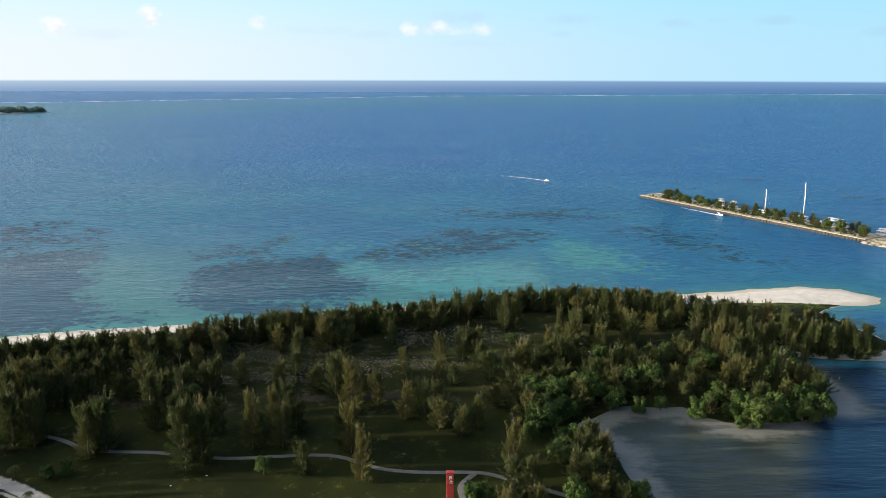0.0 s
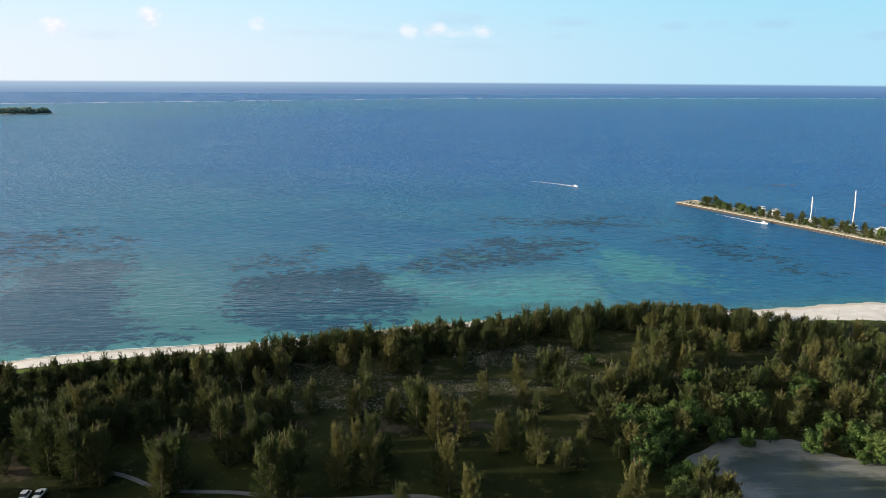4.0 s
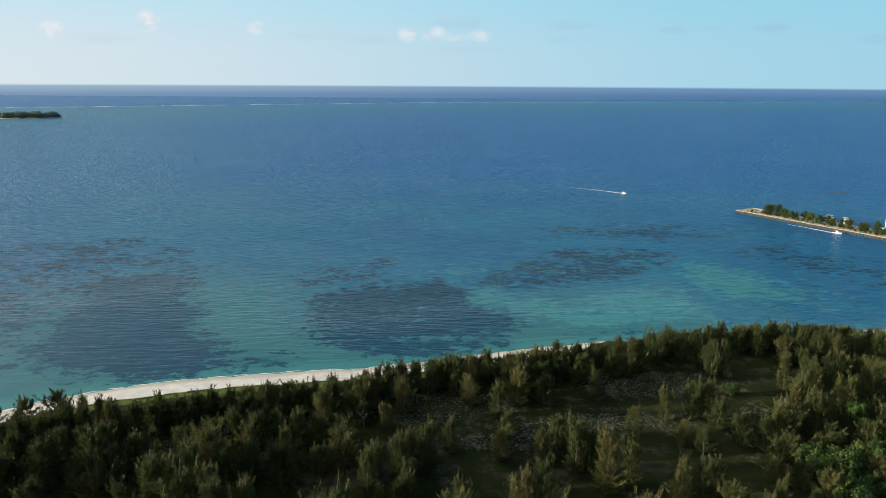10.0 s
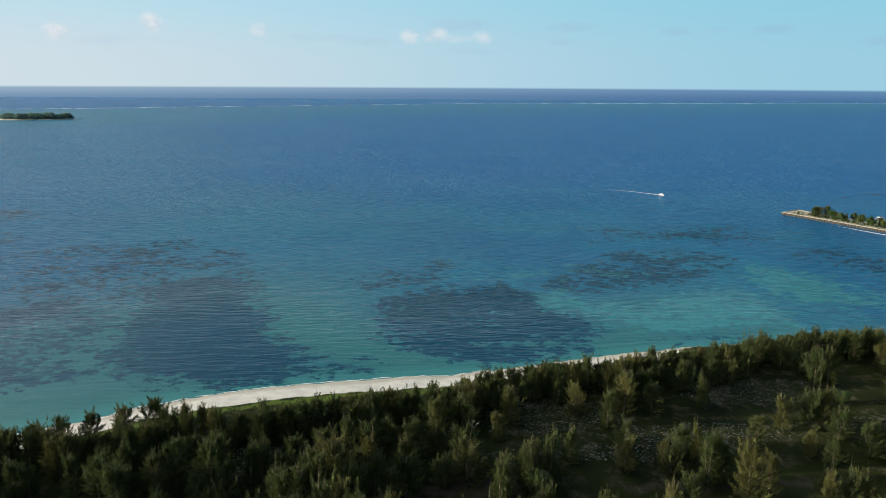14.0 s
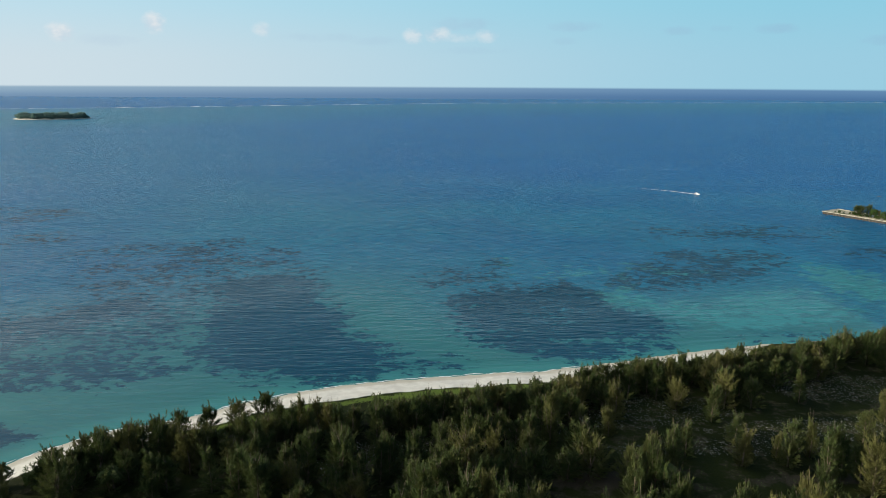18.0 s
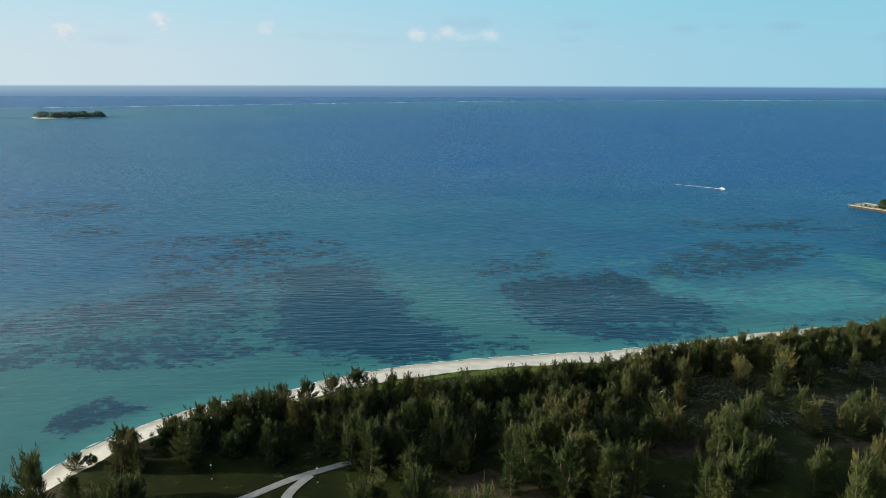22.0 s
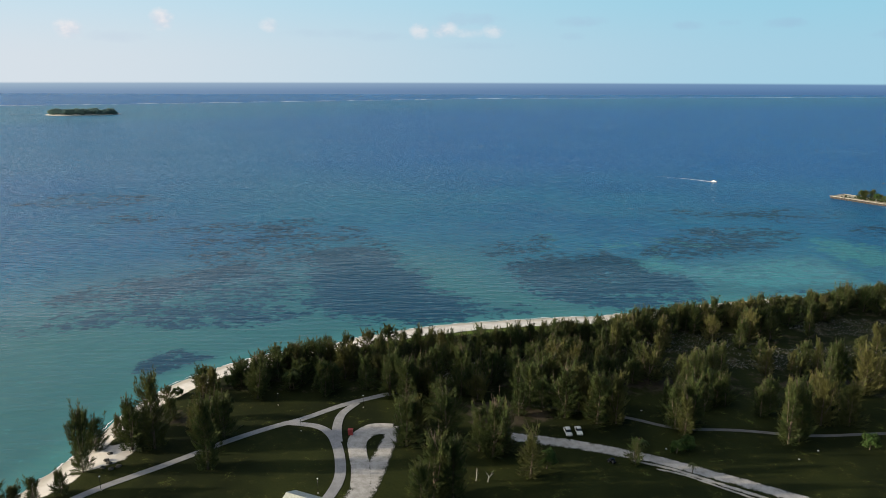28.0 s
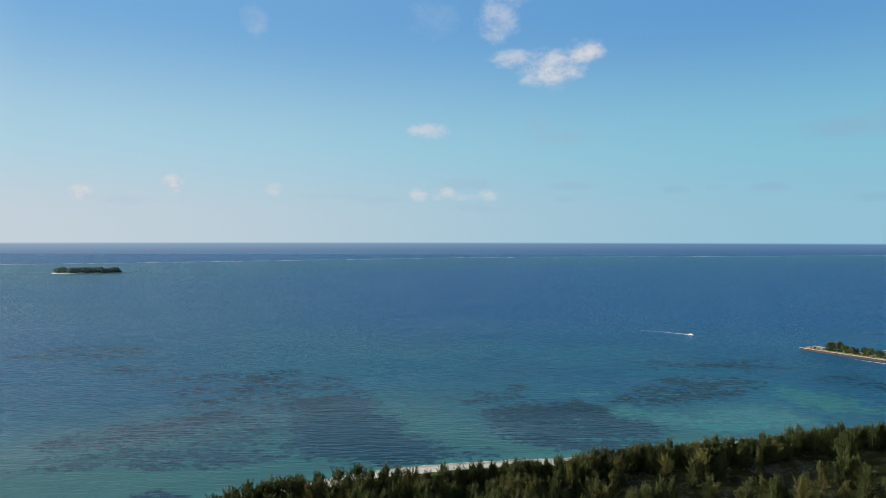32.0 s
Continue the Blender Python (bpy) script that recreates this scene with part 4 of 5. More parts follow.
IRONWOOD_e = [
    (-80, 226, 14.5), (-80, 272, 14.0), (-76, 277, 13.2), (-74, 195, 11.1), (-73, 177, 22.7), (-73, 233, 12.1),
    (-72, 277, 13.2), (-70, 183, 19.2), (-70, 197, 14.3), (-70, 272, 15.5), (-69, 179, 18.9), (-66, 263, 12.6),
    (-64, 277, 14.3), (-58, 197, 12.8), (-58, 228, 12.5), (-58, 282, 15.6), (-57, 189, 18.5), (-57, 255, 13.8),
    (-55, 241, 10.7), (-53, 202, 14.5), (-50, 277, 14.3), (-49, 265, 14.8), (-49, 202, 16.6), (-48, 189, 16.7),
    (-46, 199, 10.5), (-46, 233, 8.8), (-45, 228, 10.1), (-40, 287, 13.7), (-40, 265, 11.6), (-39, 236, 11.7),
    (-39, 174, 11.4), (-37, 221, 17.7),
]
IRONWOOD_f = [
    (-36, 233, 14.0), (-33, 222, 15.1), (-30, 189, 13.0), (-30, 212, 19.2), (-30, 298, 11.8), (-28, 221, 12.4),
    (-27, 186, 18.3), (-24, 295, 11.7), (-22, 171, 17.2), (-22, 217, 13.5), (-21, 270, 12.9), (-15, 298, 9.9),
    (-15, 242, 11.9), (-12, 207, 14.0), (-10, 212, 12.9), (-9, 295, 12.9), (-6, 207, 14.0), (-4, 304, 11.6),
    (-1, 254, 12.3), (-1, 200, 11.7), (-1, 237, 10.5), (-1, 210, 12.7), (0, 298, 10.7), (4, 233, 9.4),
    (6, 196, 11.5), (7, 298, 16.5), (8, 255, 15.3), (11, 200, 13.6), (12, 304, 13.2), (13, 255, 14.7),
    (14, 248, 11.9), (16, 151, 12.6),
]
IRONWOOD_g = [
    (17, 237, 12.4), (17, 310, 13.5), (19, 163, 13.3), (20, 177, 16.7), (22, 304, 14.4), (23, 235, 12.3),
    (24, 151, 12.6), (24, 166, 11.8), (27, 288, 16.0), (28, 237, 16.1), (29, 310, 13.5), (31, 243, 13.6),
    (32, 288, 16.0), (32, 237, 13.3), (37, 169, 12.8), (37, 316, 12.0), (40, 166, 12.7), (40, 244, 13.7),
    (41, 254, 15.3), (42, 316, 13.8), (44, 244, 15.6), (46, 260, 13.5), (47, 244, 13.7), (48, 313, 13.6),
    (50, 278, 15.5), (52, 254, 11.8), (54, 310, 14.3), (54, 269, 15.0), (55, 273, 16.3), (62, 317, 13.8),
    (62, 304, 12.1), (63, 266, 12.2),
]
IRONWOOD_h = [
    (63, 273, 13.1), (63, 241, 12.6), (63, 260, 14.5), (66, 310, 14.7), (67, 249, 9.3), (67, 278, 14.4),
    (70, 229, 7.6), (70, 305, 14.5), (74, 302, 14.4), (77, 273, 15.2), (77, 269, 15.0), (78, 302, 15.5),
    (81, 299, 14.2), (83, 229, 10.8), (91, 305, 14.0), (96, 299, 14.2), (99, 299, 13.5), (100, 229, 10.8),
    (103, 254, 14.1), (105, 272, 10.0), (106, 296, 14.7), (106, 229, 14.0), (108, 249, 13.9), (110, 285, 15.5),
    (110, 244, 13.6), (112, 266, 14.6), (113, 229, 15.1), (117, 285, 15.5), (119, 266, 14.6), (119, 229, 16.2),
    (125, 263, 15.7), (126, 289, 15.7),
]
IRONWOOD_i = [
    (132, 285, 15.5), (133, 266, 14.6), (140, 285, 15.5), (140, 260, 12.0), (143, 257, 8.4), (143, 272, 16.1),
    (148, 263, 16.9), (153, 263, 15.7), (156, 260, 14.4), (162, 263, 15.7), (165, 260, 13.2), (169, 260, 12.0),
    (175, 263, 7.3),
]
IRONWOOD = IRONWOOD_a + IRONWOOD_b + IRONWOOD_c + IRONWOOD_d + IRONWOOD_e + IRONWOOD_f + IRONWOOD_g + IRONWOOD_h + IRONWOOD_i
BROADLEAF_a = [
    (-273, 208, 3.9), (-256, 216, 6.8), (-149, 162, 7.2), (-109, 171, 5.6), (-105, 173, 5.6), (-50, 174, 6.6),
    (8, 161, 7.5), (11, 162, 5.9), (27, 193, 7.6), (29, 273, 5.5), (31, 221, 9.8), (33, 207, 10.0),
    (34, 180, 9.0), (35, 200, 6.8), (38, 218, 10.4), (38, 221, 9.8), (40, 209, 9.1), (41, 193, 7.6),
    (46, 224, 10.0), (50, 224, 10.9), (52, 220, 10.5), (57, 216, 6.2), (59, 218, 9.4), (66, 214, 7.2),
    (66, 229, 10.8), (74, 229, 11.9), (74, 216, 6.2), (84, 210, 9.1), (95, 210, 6.1), (95, 220, 8.4),
    (96, 204, 5.0), (99, 212, 10.2),
]
BROADLEAF_b = [
    (100, 204, 7.0), (102, 206, 11.0), (109, 208, 11.0), (118, 208, 9.1), (121, 206, 6.0), (121, 216, 9.3),
    (125, 210, 10.1),
]
BROADLEAF = BROADLEAF_a + BROADLEAF_b
PALMS_a = [
    (-264, 214, 7.8), (-233, 213, 9.4), (-119, 172, 4.7), (-85, 215, 10.7), (7, 200, 9.7),
]
PALMS = PALMS_a

IRON_KINDS = [ironwood_meshes(s, w, low, lead) for s, w, low, lead in
              ((1, 4.6, 0.03, 2), (2, 3.9, 0.03, 0), (3, 5.2, 0.04, 3), (4, 4.4, 0.04, 2), (5, 5.0, 0.03, 3), (6, 3.7, 0.03, 1), (7, 5.4, 0.05, 3), (8, 4.2, 0.03, 1))]
BUSH_KINDS = [ironwood_meshes(s, w, 0.02, lead, 84, 1.25) for s, w, lead in ((61, 6.4, 4), (62, 7.2, 5), (63, 6.8, 5))]
TALL_KINDS = [ironwood_meshes(s, w, 0.03, lead, 150, 0.7) for s, w, lead in ((71, 4.4, 2), (72, 5.0, 3), (73, 4.1, 1))]
BROAD_KINDS = [broadleaf_meshes(s, w) for s, w in ((11, 3.2), (12, 3.8), (13, 2.8))]
LOW_KINDS = [broadleaf_meshes(s, w, 20, 34, 1.9) for s, w in ((14, 3.6), (15, 4.2), (16, 3.4))]
PALM_KINDS = [palm_parts(s) for s in (21, 22)]
rng = np.random.default_rng(5)
stands = list(IRONWOOD)


def free(x, y, gap):
    return all((x - a) ** 2 + (y - b) ** 2 > gap * gap for a, b, _ in stands)


# the close thicket behind the beach crest and on the spit; its tops keep under this line of sight to the water
CREST = np.array([(-272, 228), (-256.5, 240), (-240, 246), (-224, 251), (-208, 261), (-180, 267), (-170, 271), (-160, 276), (-140, 284.5), (-112, 289.5), (-96, 300), (-76.0, 311.1), (-47.7, 315.1), (-21.3, 328.2), (6.0, 339.3),
                  (35.3, 349.4), (67, 358), (96, 356), (116, 347), (150, 332), (171, 315), (183, 309), (190, 298), (194, 278)], float)


def under_crest(x, h, back):
    """How far out a tree of height h may stand at x, back metres behind the crest line."""
    far = np.interp(x, CREST[:, 0], CREST[:, 1]) - back - (2.0 if x < -85 else 1.5)
    return 15 + (far - 15) * (109 - h) / 109


bushes = []
LAGOON_TREES = []


def thicket(count, x0, x1, low, high, back0, back1, gap):
    for _ in range(count):
        x, h = rng.uniform(x0, x1), rng.uniform(low, high)
        y = under_crest(x, h, rng.uniform(back0, back1))
        p = np.array([[x, y]])
        if inside(p, COAST)[0] and away(p, COAST, True)[0] > (14 if x < -60 else 8 if x > 140 else 4) and free(x, y, gap) and all((x - a) ** 2 + (y - b) ** 2 > gap * gap for a, b, _ in bushes):
            bushes.append((round(x, 1), round(y, 1), h))


thicket(520, -250, 110, 6.5, 10.5, 0, 4, 4.3)
thicket(160, -250, 110, 7, 11, 5, 16, 5.4)
thicket(300, 60, 192, 5.5, 9.5, 0, 42, 5.2)
thicket(90, -195, -100, 8, 12, 20, 48, 6.0)

# bushes close behind the beach where it turns away from the lawn
bushes += [(-276, 205, 6.0), (-266, 213, 9.7), (-255, 222, 8.5), (-253, 216, 9.0), (-249, 228, 9.5), (-244, 231, 10.0), (-238, 235, 10.0), (-232, 238, 10.5),
           (-226, 242, 10.0), (-219, 246, 10.0), (-211, 250, 10.0), (-203, 254, 10.5), (-247, 219, 10.0), (-238, 228, 11.0), (-229, 234, 11.0)]

# the wood round the tidal lagoon
for _ in range(520):
    x, y = rng.uniform(14, 140), rng.uniform(158, 258)
    h = rng.uniform(6, 11)
    if not inside(np.array([[x, y]]), COAST)[0] or away(np.array([[x, y]]), COAST, True)[0] < 3 or x < 14 + 0.35 * abs(y - 225) * (y > 190) + 20 * (y < 190) or (x < 36 and y > 232):
        continue
    if free(x, y, 4.6) and all((x - a) ** 2 + (y - b) ** 2 > 18 for a, b, _ in LAGOON_TREES + BROADLEAF):
        LAGOON_TREES.append((round(x, 1), round(y, 1), h))

for x, y, h in stands:
    kind = TALL_KINDS[int(rng.integers(3))] if h > 16 or x < -259 else IRON_KINDS[int(rng.integers(len(IRON_KINDS)))]
    s = h / 15.0
    fat = min(1.35, max(0.95, (15.0 / h) ** 0.4)) * rng.uniform(0.85, 1.15)
    if -226 < x < -105 and y < 218:
        fat *= 1.12
    if x < -259:
        fat *= 0.85 if h > 20 else 1.1
    tall = "tall" if h > 15 else "slender" if h > 11 else "young"
    make_tree("ironwood_tree", kind, x, y, (s * fat, s * fat, s), rng.uniform(0, 6.28), f"{tall} feathery olive-green ironwood tree on the coastal lawn", "ironwood trees of the coastal park")
for x, y, h in bushes:
    kind = BUSH_KINDS[int(rng.integers(3))]
    s = h / 15.0 * (1.18 if -135 < x < -20 else 1.0)
    fat = rng.uniform(1.0, 1.35)
    make_tree("ironwood_bush", kind, x, y, (s * fat, s * fat, s), rng.uniform(0, 6.28), "broad bushy ironwood in the thicket behind the beach", "bushy ironwoods of the beach thicket")
for k, (x, y, h) in enumerate(LAGOON_TREES):
    if k % 5 < 4:
        make_tree("ironwood_bush", BUSH_KINDS[k % 3], x, y, (h / 15 * 1.1, h / 15 * 1.1, h / 15), rng.uniform(0, 6.28), "bushy dark green ironwood in the wood round the lagoon", "bushy ironwoods of the lagoon wood")
    else:
        make_tree("broadleaf_tree", BROAD_KINDS[k % 3], x, y, (h / 8,) * 3, rng.uniform(0, 6.28), "low dense green broadleaf tree in the lagoon wood", "broadleaf trees by the lagoon")
for x, y, h in BROADLEAF:
    kind = BROAD_KINDS[int(rng.integers(3))]
    s = h / 8.0
    make_tree("broadleaf_tree", kind, x, y, (s, s, s), rng.uniform(0, 6.28), "round bright green broadleaf tree with dense leaves", "broadleaf trees by the lagoon")
# beach ironwood row carried on along the shore, mostly unseen, to shade the lawn
for x, y, h in ((-300, 134, 15), (-303, 122, 17), (-306, 107, 16), (-310, 93, 18), (-313, 77, 17), (-319, 61, 18), (-323, 43, 16), (-328, 25, 18)):
    make_tree("ironwood_tree", IRON_KINDS[int(rng.integers(8))], x + 8, y, (h / 15 * 1.2, h / 15 * 1.2, h / 15), rng.uniform(0, 6.28), "tall feathery ironwood in the row behind the beach", "ironwood trees of the coastal park")
for x, y, h in PALMS + [(-248, 134, 4.5), (-108, 160, 4.0)]:
    trunk, fronds = PALM_KINDS[int(rng.integers(2))]
    make_tree("palm_tree", (trunk, *fronds), x, y, (h / 7.5,) * 3, rng.uniform(0, 6.28), "coconut palm with arched green fronds", "coconut palms")


def dead_tree(x, y, h, seed):
    """A bare forked trunk, bleached pale."""
    r = np.random.default_rng(seed)
    verts, faces = [], []

    def limb(p0, way, long, thick, level):
        p1 = p0 + way * long * 0.5 + r.normal(0, 0.05, 3) * long
        p2 = p1 + way * long * 0.5 + r.normal(0, 0.06, 3) * long
        v, f = tube([p0, p1, p2], [thick, thick * 0.75, thick * 0.45], 5)
        o = len(verts)
        verts.extend(v)
        faces.extend([tuple(i + o for i in g) for g in f])
        if level:
            for _ in range(3):
                turn = way + r.normal(0, 0.5, 3) + np.array([0, 0, 0.25])
                limb(p1 + (p2 - p1) * r.uniform(0.1, 1.0), turn / np.linalg.norm(turn), long * r.uniform(0.5, 0.75), thick * 0.5, level - 1)

    limb(np.zeros(3), np.array([0.05, 0.0, 1.0]), h * 0.5, 0.16, 2)
    root = new("dead_tree")
    root.location = (x, y, ground_at(x, y) - 0.1)
    child("trunk", from_arrays("trunk", verts, faces, BLEACHED, True), root, "bleached bare trunk and limbs")
    tagged(root, "small leafless tree with bleached grey limbs", "tree", "dead trees of the coastal park")


for k, (x, y, h) in enumerate(((-169.5, 155.2, 5.0), (-166.2, 154.6, 4.5), (-101.1, 228.5, 9.5), (-100.3, 247.5, 8.0))):
    dead_tree(x, y, h, 80 + k)


# ---- the far island ----
def leaf_heap(name, places, mat, seed, per=60):
    """Many small leaf clumps about the given places (x, y, z, size), as one mesh."""
    r = np.random.default_rng(seed)
    out = []
    for x, y, z, size in places:
        d = r.normal(0, 1, (per, 3))
        d /= np.linalg.norm(d, axis=1)[:, None]
        at = np.array([x, y, z]) + d * size * np.array([1, 1, 0.8]) * r.uniform(0.55, 1.1, (per, 1))
        u = np.cross(d + r.normal(0, 0.6, (per, 3)), r.normal(0, 1, (per, 3)))
        u /= np.linalg.norm(u, axis=1)[:, None]
        v = np.cross(d, u)
        v /= np.linalg.norm(v, axis=1)[:, None]
        l = size * r.uniform(0.22, 0.42, (per, 1))
        out.append(np.stack([at - u * l, at + v * l * 0.6, at + u * l, at - v * l * 0.6], 1))
    out = np.concatenate(out)
    return from_arrays(name, out.reshape(-1, 3), np.arange(len(out) * 4).reshape(-1, 4), mat)


def make_island():
    root = new("island")
    root.location = (-1318, 2150, 0)
    turn = radians(22)
    c, s_ = math.cos(turn), math.sin(turn)
    rings = []
    for r, z in ((1.0, -1.0), (0.97, 0.4), (0.9, 1.6), (0.6, 2.2), (0.0, 2.4)):
        rings.append([(106 * r * math.cos(a) * (1 + 0.06 * math.sin(3 * a)), 70 * r * math.sin(a) * (1 + 0.08 * math.cos(2 * a)), z) for a in np.linspace(0, 2 * math.pi, 48, endpoint=False)])
    verts = [(x * c - y * s_, x * s_ + y * c, z) for ring in rings for x, y, z in ring]
    faces = [(i * 48 + k, i * 48 + (k + 1) % 48, (i + 1) * 48 + (k + 1) % 48, (i + 1) * 48 + k) for i in range(4) for k in range(48)]
    child("shore", from_arrays("shore", verts, faces, ISLE_SAND, True), root, "pale sand shore ring")
    r = np.random.default_rng(31)
    places = []
    for _ in range(420):
        a, q = r.uniform(0, 6.28), math.sqrt(r.uniform(0, 1)) * 0.9
        x, y = 106 * q * math.cos(a), 70 * q * math.sin(a)
        places.append((x * c - y * s_, x * s_ + y * c, (3 + 13 * r.uniform(0, 1) ** 1.4) * (1 - 0.25 * q ** 6), r.uniform(2.6, 6.5)))
    child("crown", leaf_heap("crown", places, HAZED_ISLE_LEAVES, 32), root, "dense tree canopy, its green paled for distance haze")
    tagged(root, "low wooded island with a thin sand shore across the lagoon", "island")


ISLE_SAND = plain("island_sand", (0.62, 0.57, 0.48), 0.9, 0.1, 0.05)
# leaf greens lightened and blued, with the haze of distance painted in
HAZED_ISLE_LEAVES = foliage("island_leaves", (0.11, 0.185, 0.17), (0.18, 0.26, 0.235), (0.19, 0.25, 0.22))
make_island()

island_pier = new("island_jetty")
island_pier.location = (-1470, 2102, 0)
child("deck", box_data("deck", (-50, 50, -1.5, 1.5, 0.9, 1.3), STEEL), island_pier)
for k in range(9):
    child("pile", box_data("pile", (-48 + 12 * k, -47.2 + 12 * k, -0.4, 0.4, -1.5, 0.9), STEEL), island_pier)
tagged(island_pier, "thin dark landing jetty reaching out from the island", "jetty")


# ---- the reef ----
def surf(name, line, seed, wide, chance):
    """Broken strips of white water along a line."""
    r = np.random.default_rng(seed)
    verts, faces = [], []
    for (ax, ay), (bx, by) in zip(line[:-1], line[1:]):
        run = math.hypot(bx - ax, by - ay)
        t = 0.0
        while t < run:
            long = r.uniform(30, 200)
            if r.uniform() < chance:
                o, n = len(verts), 6
                off = r.normal(0, 3)
                for k in range(n + 1):
                    f = min(1, (t + long * k / n) / run)
                    x, y = ax + (bx - ax) * f, ay + (by - ay) * f + off
                    w = wide * math.sin(math.pi * (k + 0.3) / (n + 0.6)) * r.uniform(0.5, 1.2)
                    verts += [(x, y - w, 0.05), (x, y, 0.05 + 0.5 * w / wide), (x, y + w, 0.05)]
                for k in range(n):
                    a = o + 3 * k
                    faces += [(a, a + 3, a + 4, a + 1), (a + 1, a + 4, a + 5, a + 2)]
            t += long * r.uniform(0.85, 1.15)
    ob = new(name, from_arrays(name, verts, faces, FOAM, True))
    return tagged(ob, "thin broken line of white surf on the outer reef", "surf", kind="stuff")


surf("surf", REEF.tolist(), 41, 9, 0.97)


def wash(name, line, seed):
    """Thin lapping foam close along the waterline."""
    r = np.random.default_rng(seed)
    spots, strips = [], []
    for (ax, ay), (bx, by) in zip(line[:-1], line[1:]):
        run = math.hypot(bx - ax, by - ay)
        nx, ny = -(by - ay) / run, (bx - ax) / run
        t = 0.0
        while t < run:
            long = min(r.uniform(3, 14), run - t)
            off = r.uniform(-0.4, 0.6)
            strips.append((len(spots), nx, ny))
            for k in range(9):
                f = (t + long * k / 8) / run
                spots.append((ax + (bx - ax) * f, ay + (by - ay) * f, nx, ny, off + r.normal(0, 0.12), math.sin(math.pi * (k + 0.3) / 8.6)))
            t += long * r.uniform(0.7, 1.3)
    spots = np.array(spots)
    spots[:, :2] += spots[:, 2:4] * (shore(spots[:, :2]) + spots[:, 4])[:, None]
    verts, faces = [], []
    for x, y, nx, ny, _, fat in spots:
        w = 0.26 * fat
        verts += [(x - nx * w, y - ny * w, 0.03), (x, y, 0.07), (x + nx * w, y + ny * w, 0.03)]
    for o, _, _ in strips:
        for k in range(8):
            a = 3 * (o + k)
            faces += [(a, a + 3, a + 4, a + 1), (a + 1, a + 4, a + 5, a + 2)]
    return tagged(new(name, from_arrays(name, verts, faces, FOAM, True)), "thin white wash lapping along the beach", "surf", kind="stuff")


wash("wash", COAST_WEST[4:20], 43)


def rock_data(seed, sx, sy, sz, mat=None):
    r = np.random.default_rng(seed)
    bm = bmesh.new()
    bmesh.ops.create_icosphere(bm, subdivisions=2, radius=1.0)
    for v in bm.verts:
        k = 1 + 0.35 * noise.noise(v.co * 1.7 + Vector((seed, 0, 0)))
        v.co = Vector((v.co.x * sx * k, v.co.y * sy * k, v.co.z * sz * k))
    return bm_data("rock", bm, mat or ROCK)


for k, (x, y, sx) in enumerate(((293, 742, 4), (322, 766, 3), (330, 765, 6), (339, 764, 9), (350, 765, 5), (377, 646, 6), (386, 646, 4), (396, 650, 5), (408, 640, 4))):
    rock = new("reef_rock", rock_data(50 + k, sx * 0.55, sx * 0.22, 0.45))
    rock.location = (x, y, 0.1)
    tagged(rock, "low dark reef rock just above the water", "rock", "rocks in the lagoon")


# ---- the pier ----
PIER = Matrix.LocRotScale((184, 645, 0), Euler((0, 0, math.atan2(-0.868, 0.497))), None)


def pier_spot(s, w, z=0.0, turn=0.0):
    return PIER @ pose(s, w, z, 0, 0, turn)


def make_pier():
    root = new("pier")
    root.matrix_world = PIER
    bm = bmesh.new()
    box_bm(bm, 0.6, 209.5, 2.2, 23.2, -1.5, 2.1, 0.1)
    child("fill", bm_data("fill", bm, GROUND_FILL), root, "sandy fill with grass")
    child("cap", box_data("cap", (0, 210, 0.4, 2.2, 2.0, 2.3), CAP, 0.06), root, "pale concrete cap along the edge")
    child("cap", box_data("cap", (0, 210, 23.2, 24.6, 1.7, 2.3), CAP, 0.06), root, "pale concrete cap along the edge")
    child("cap", box_data("cap", (-0.4, 0.6, 0.2, 24.6, 1.95, 2.33), CAP, 0.06), root)
    verts, faces = [], []
    n = 300
    for k in range(n + 1):
        x = 0.3 + 209.4 * k / n
        y = 0.55 if (k // 2) % 2 else 0.95
        verts += [(x, y, -1.5), (x, y, 2.02)]
        if k:
            faces.append((2 * k - 2, 2 * k, 2 * k + 1, 2 * k - 1))
    child("sheet_piling", from_arrays("sheet_piling", verts, faces, STEEL), root, "rusty corrugated steel sheet piling")
    pile = box_data("fender_pile", (1.2, 1.42, 0.3, 0.6, -1.5, 1.9), STEEL, 0.05)
    for k in range(84):
        child("fender_pile", pile, root).location = (2.5 * k, 0, 0)
    tagged(root, "long straight steel-sheeted pier with a pale concrete edge", "pier", kind="structure")


def soil_material():
    m, n = material("pier_fill")
    at = n.place()
    mid, fine = n.noise(at, 0.2, 5.0, 0.65), n.noise(at, 1.6, 4.0)
    sand = n.mix(fine, (0.34, 0.30, 0.23), (0.50, 0.45, 0.36))
    grass = n.mix(fine, (0.06, 0.085, 0.025), (0.11, 0.12, 0.045))
    finish(n, n.mix(n.step(mid, 0.5, 0.62), sand, grass), 0.95, n.bump(fine, 0.4, 0.1), spec=0.2)
    return m


GROUND_FILL = soil_material()
make_pier()
# the low stone bank that joins the pier to the land beyond
bank_verts, bank_faces = [], []
for k, s in enumerate(np.linspace(209, 420, 40)):
    for w, z in ((-6, -1.2), (-1, 0.7), (5, 1.6), (24, 1.6), (30, -1.2)):
        bank_verts.append(pier_spot(s + 1.2 * noise.noise(Vector((s, w, 0))), w + 1.5 * noise.noise(Vector((s * 0.3, w, 5))), z + 0.3 * noise.noise(Vector((s * 0.6, w, 9)))).translation)
    if k:
        a = 5 * k
        bank_faces += [(a - 5 + q, a - 4 + q, a + 1 + q, a + q) for q in range(4)]
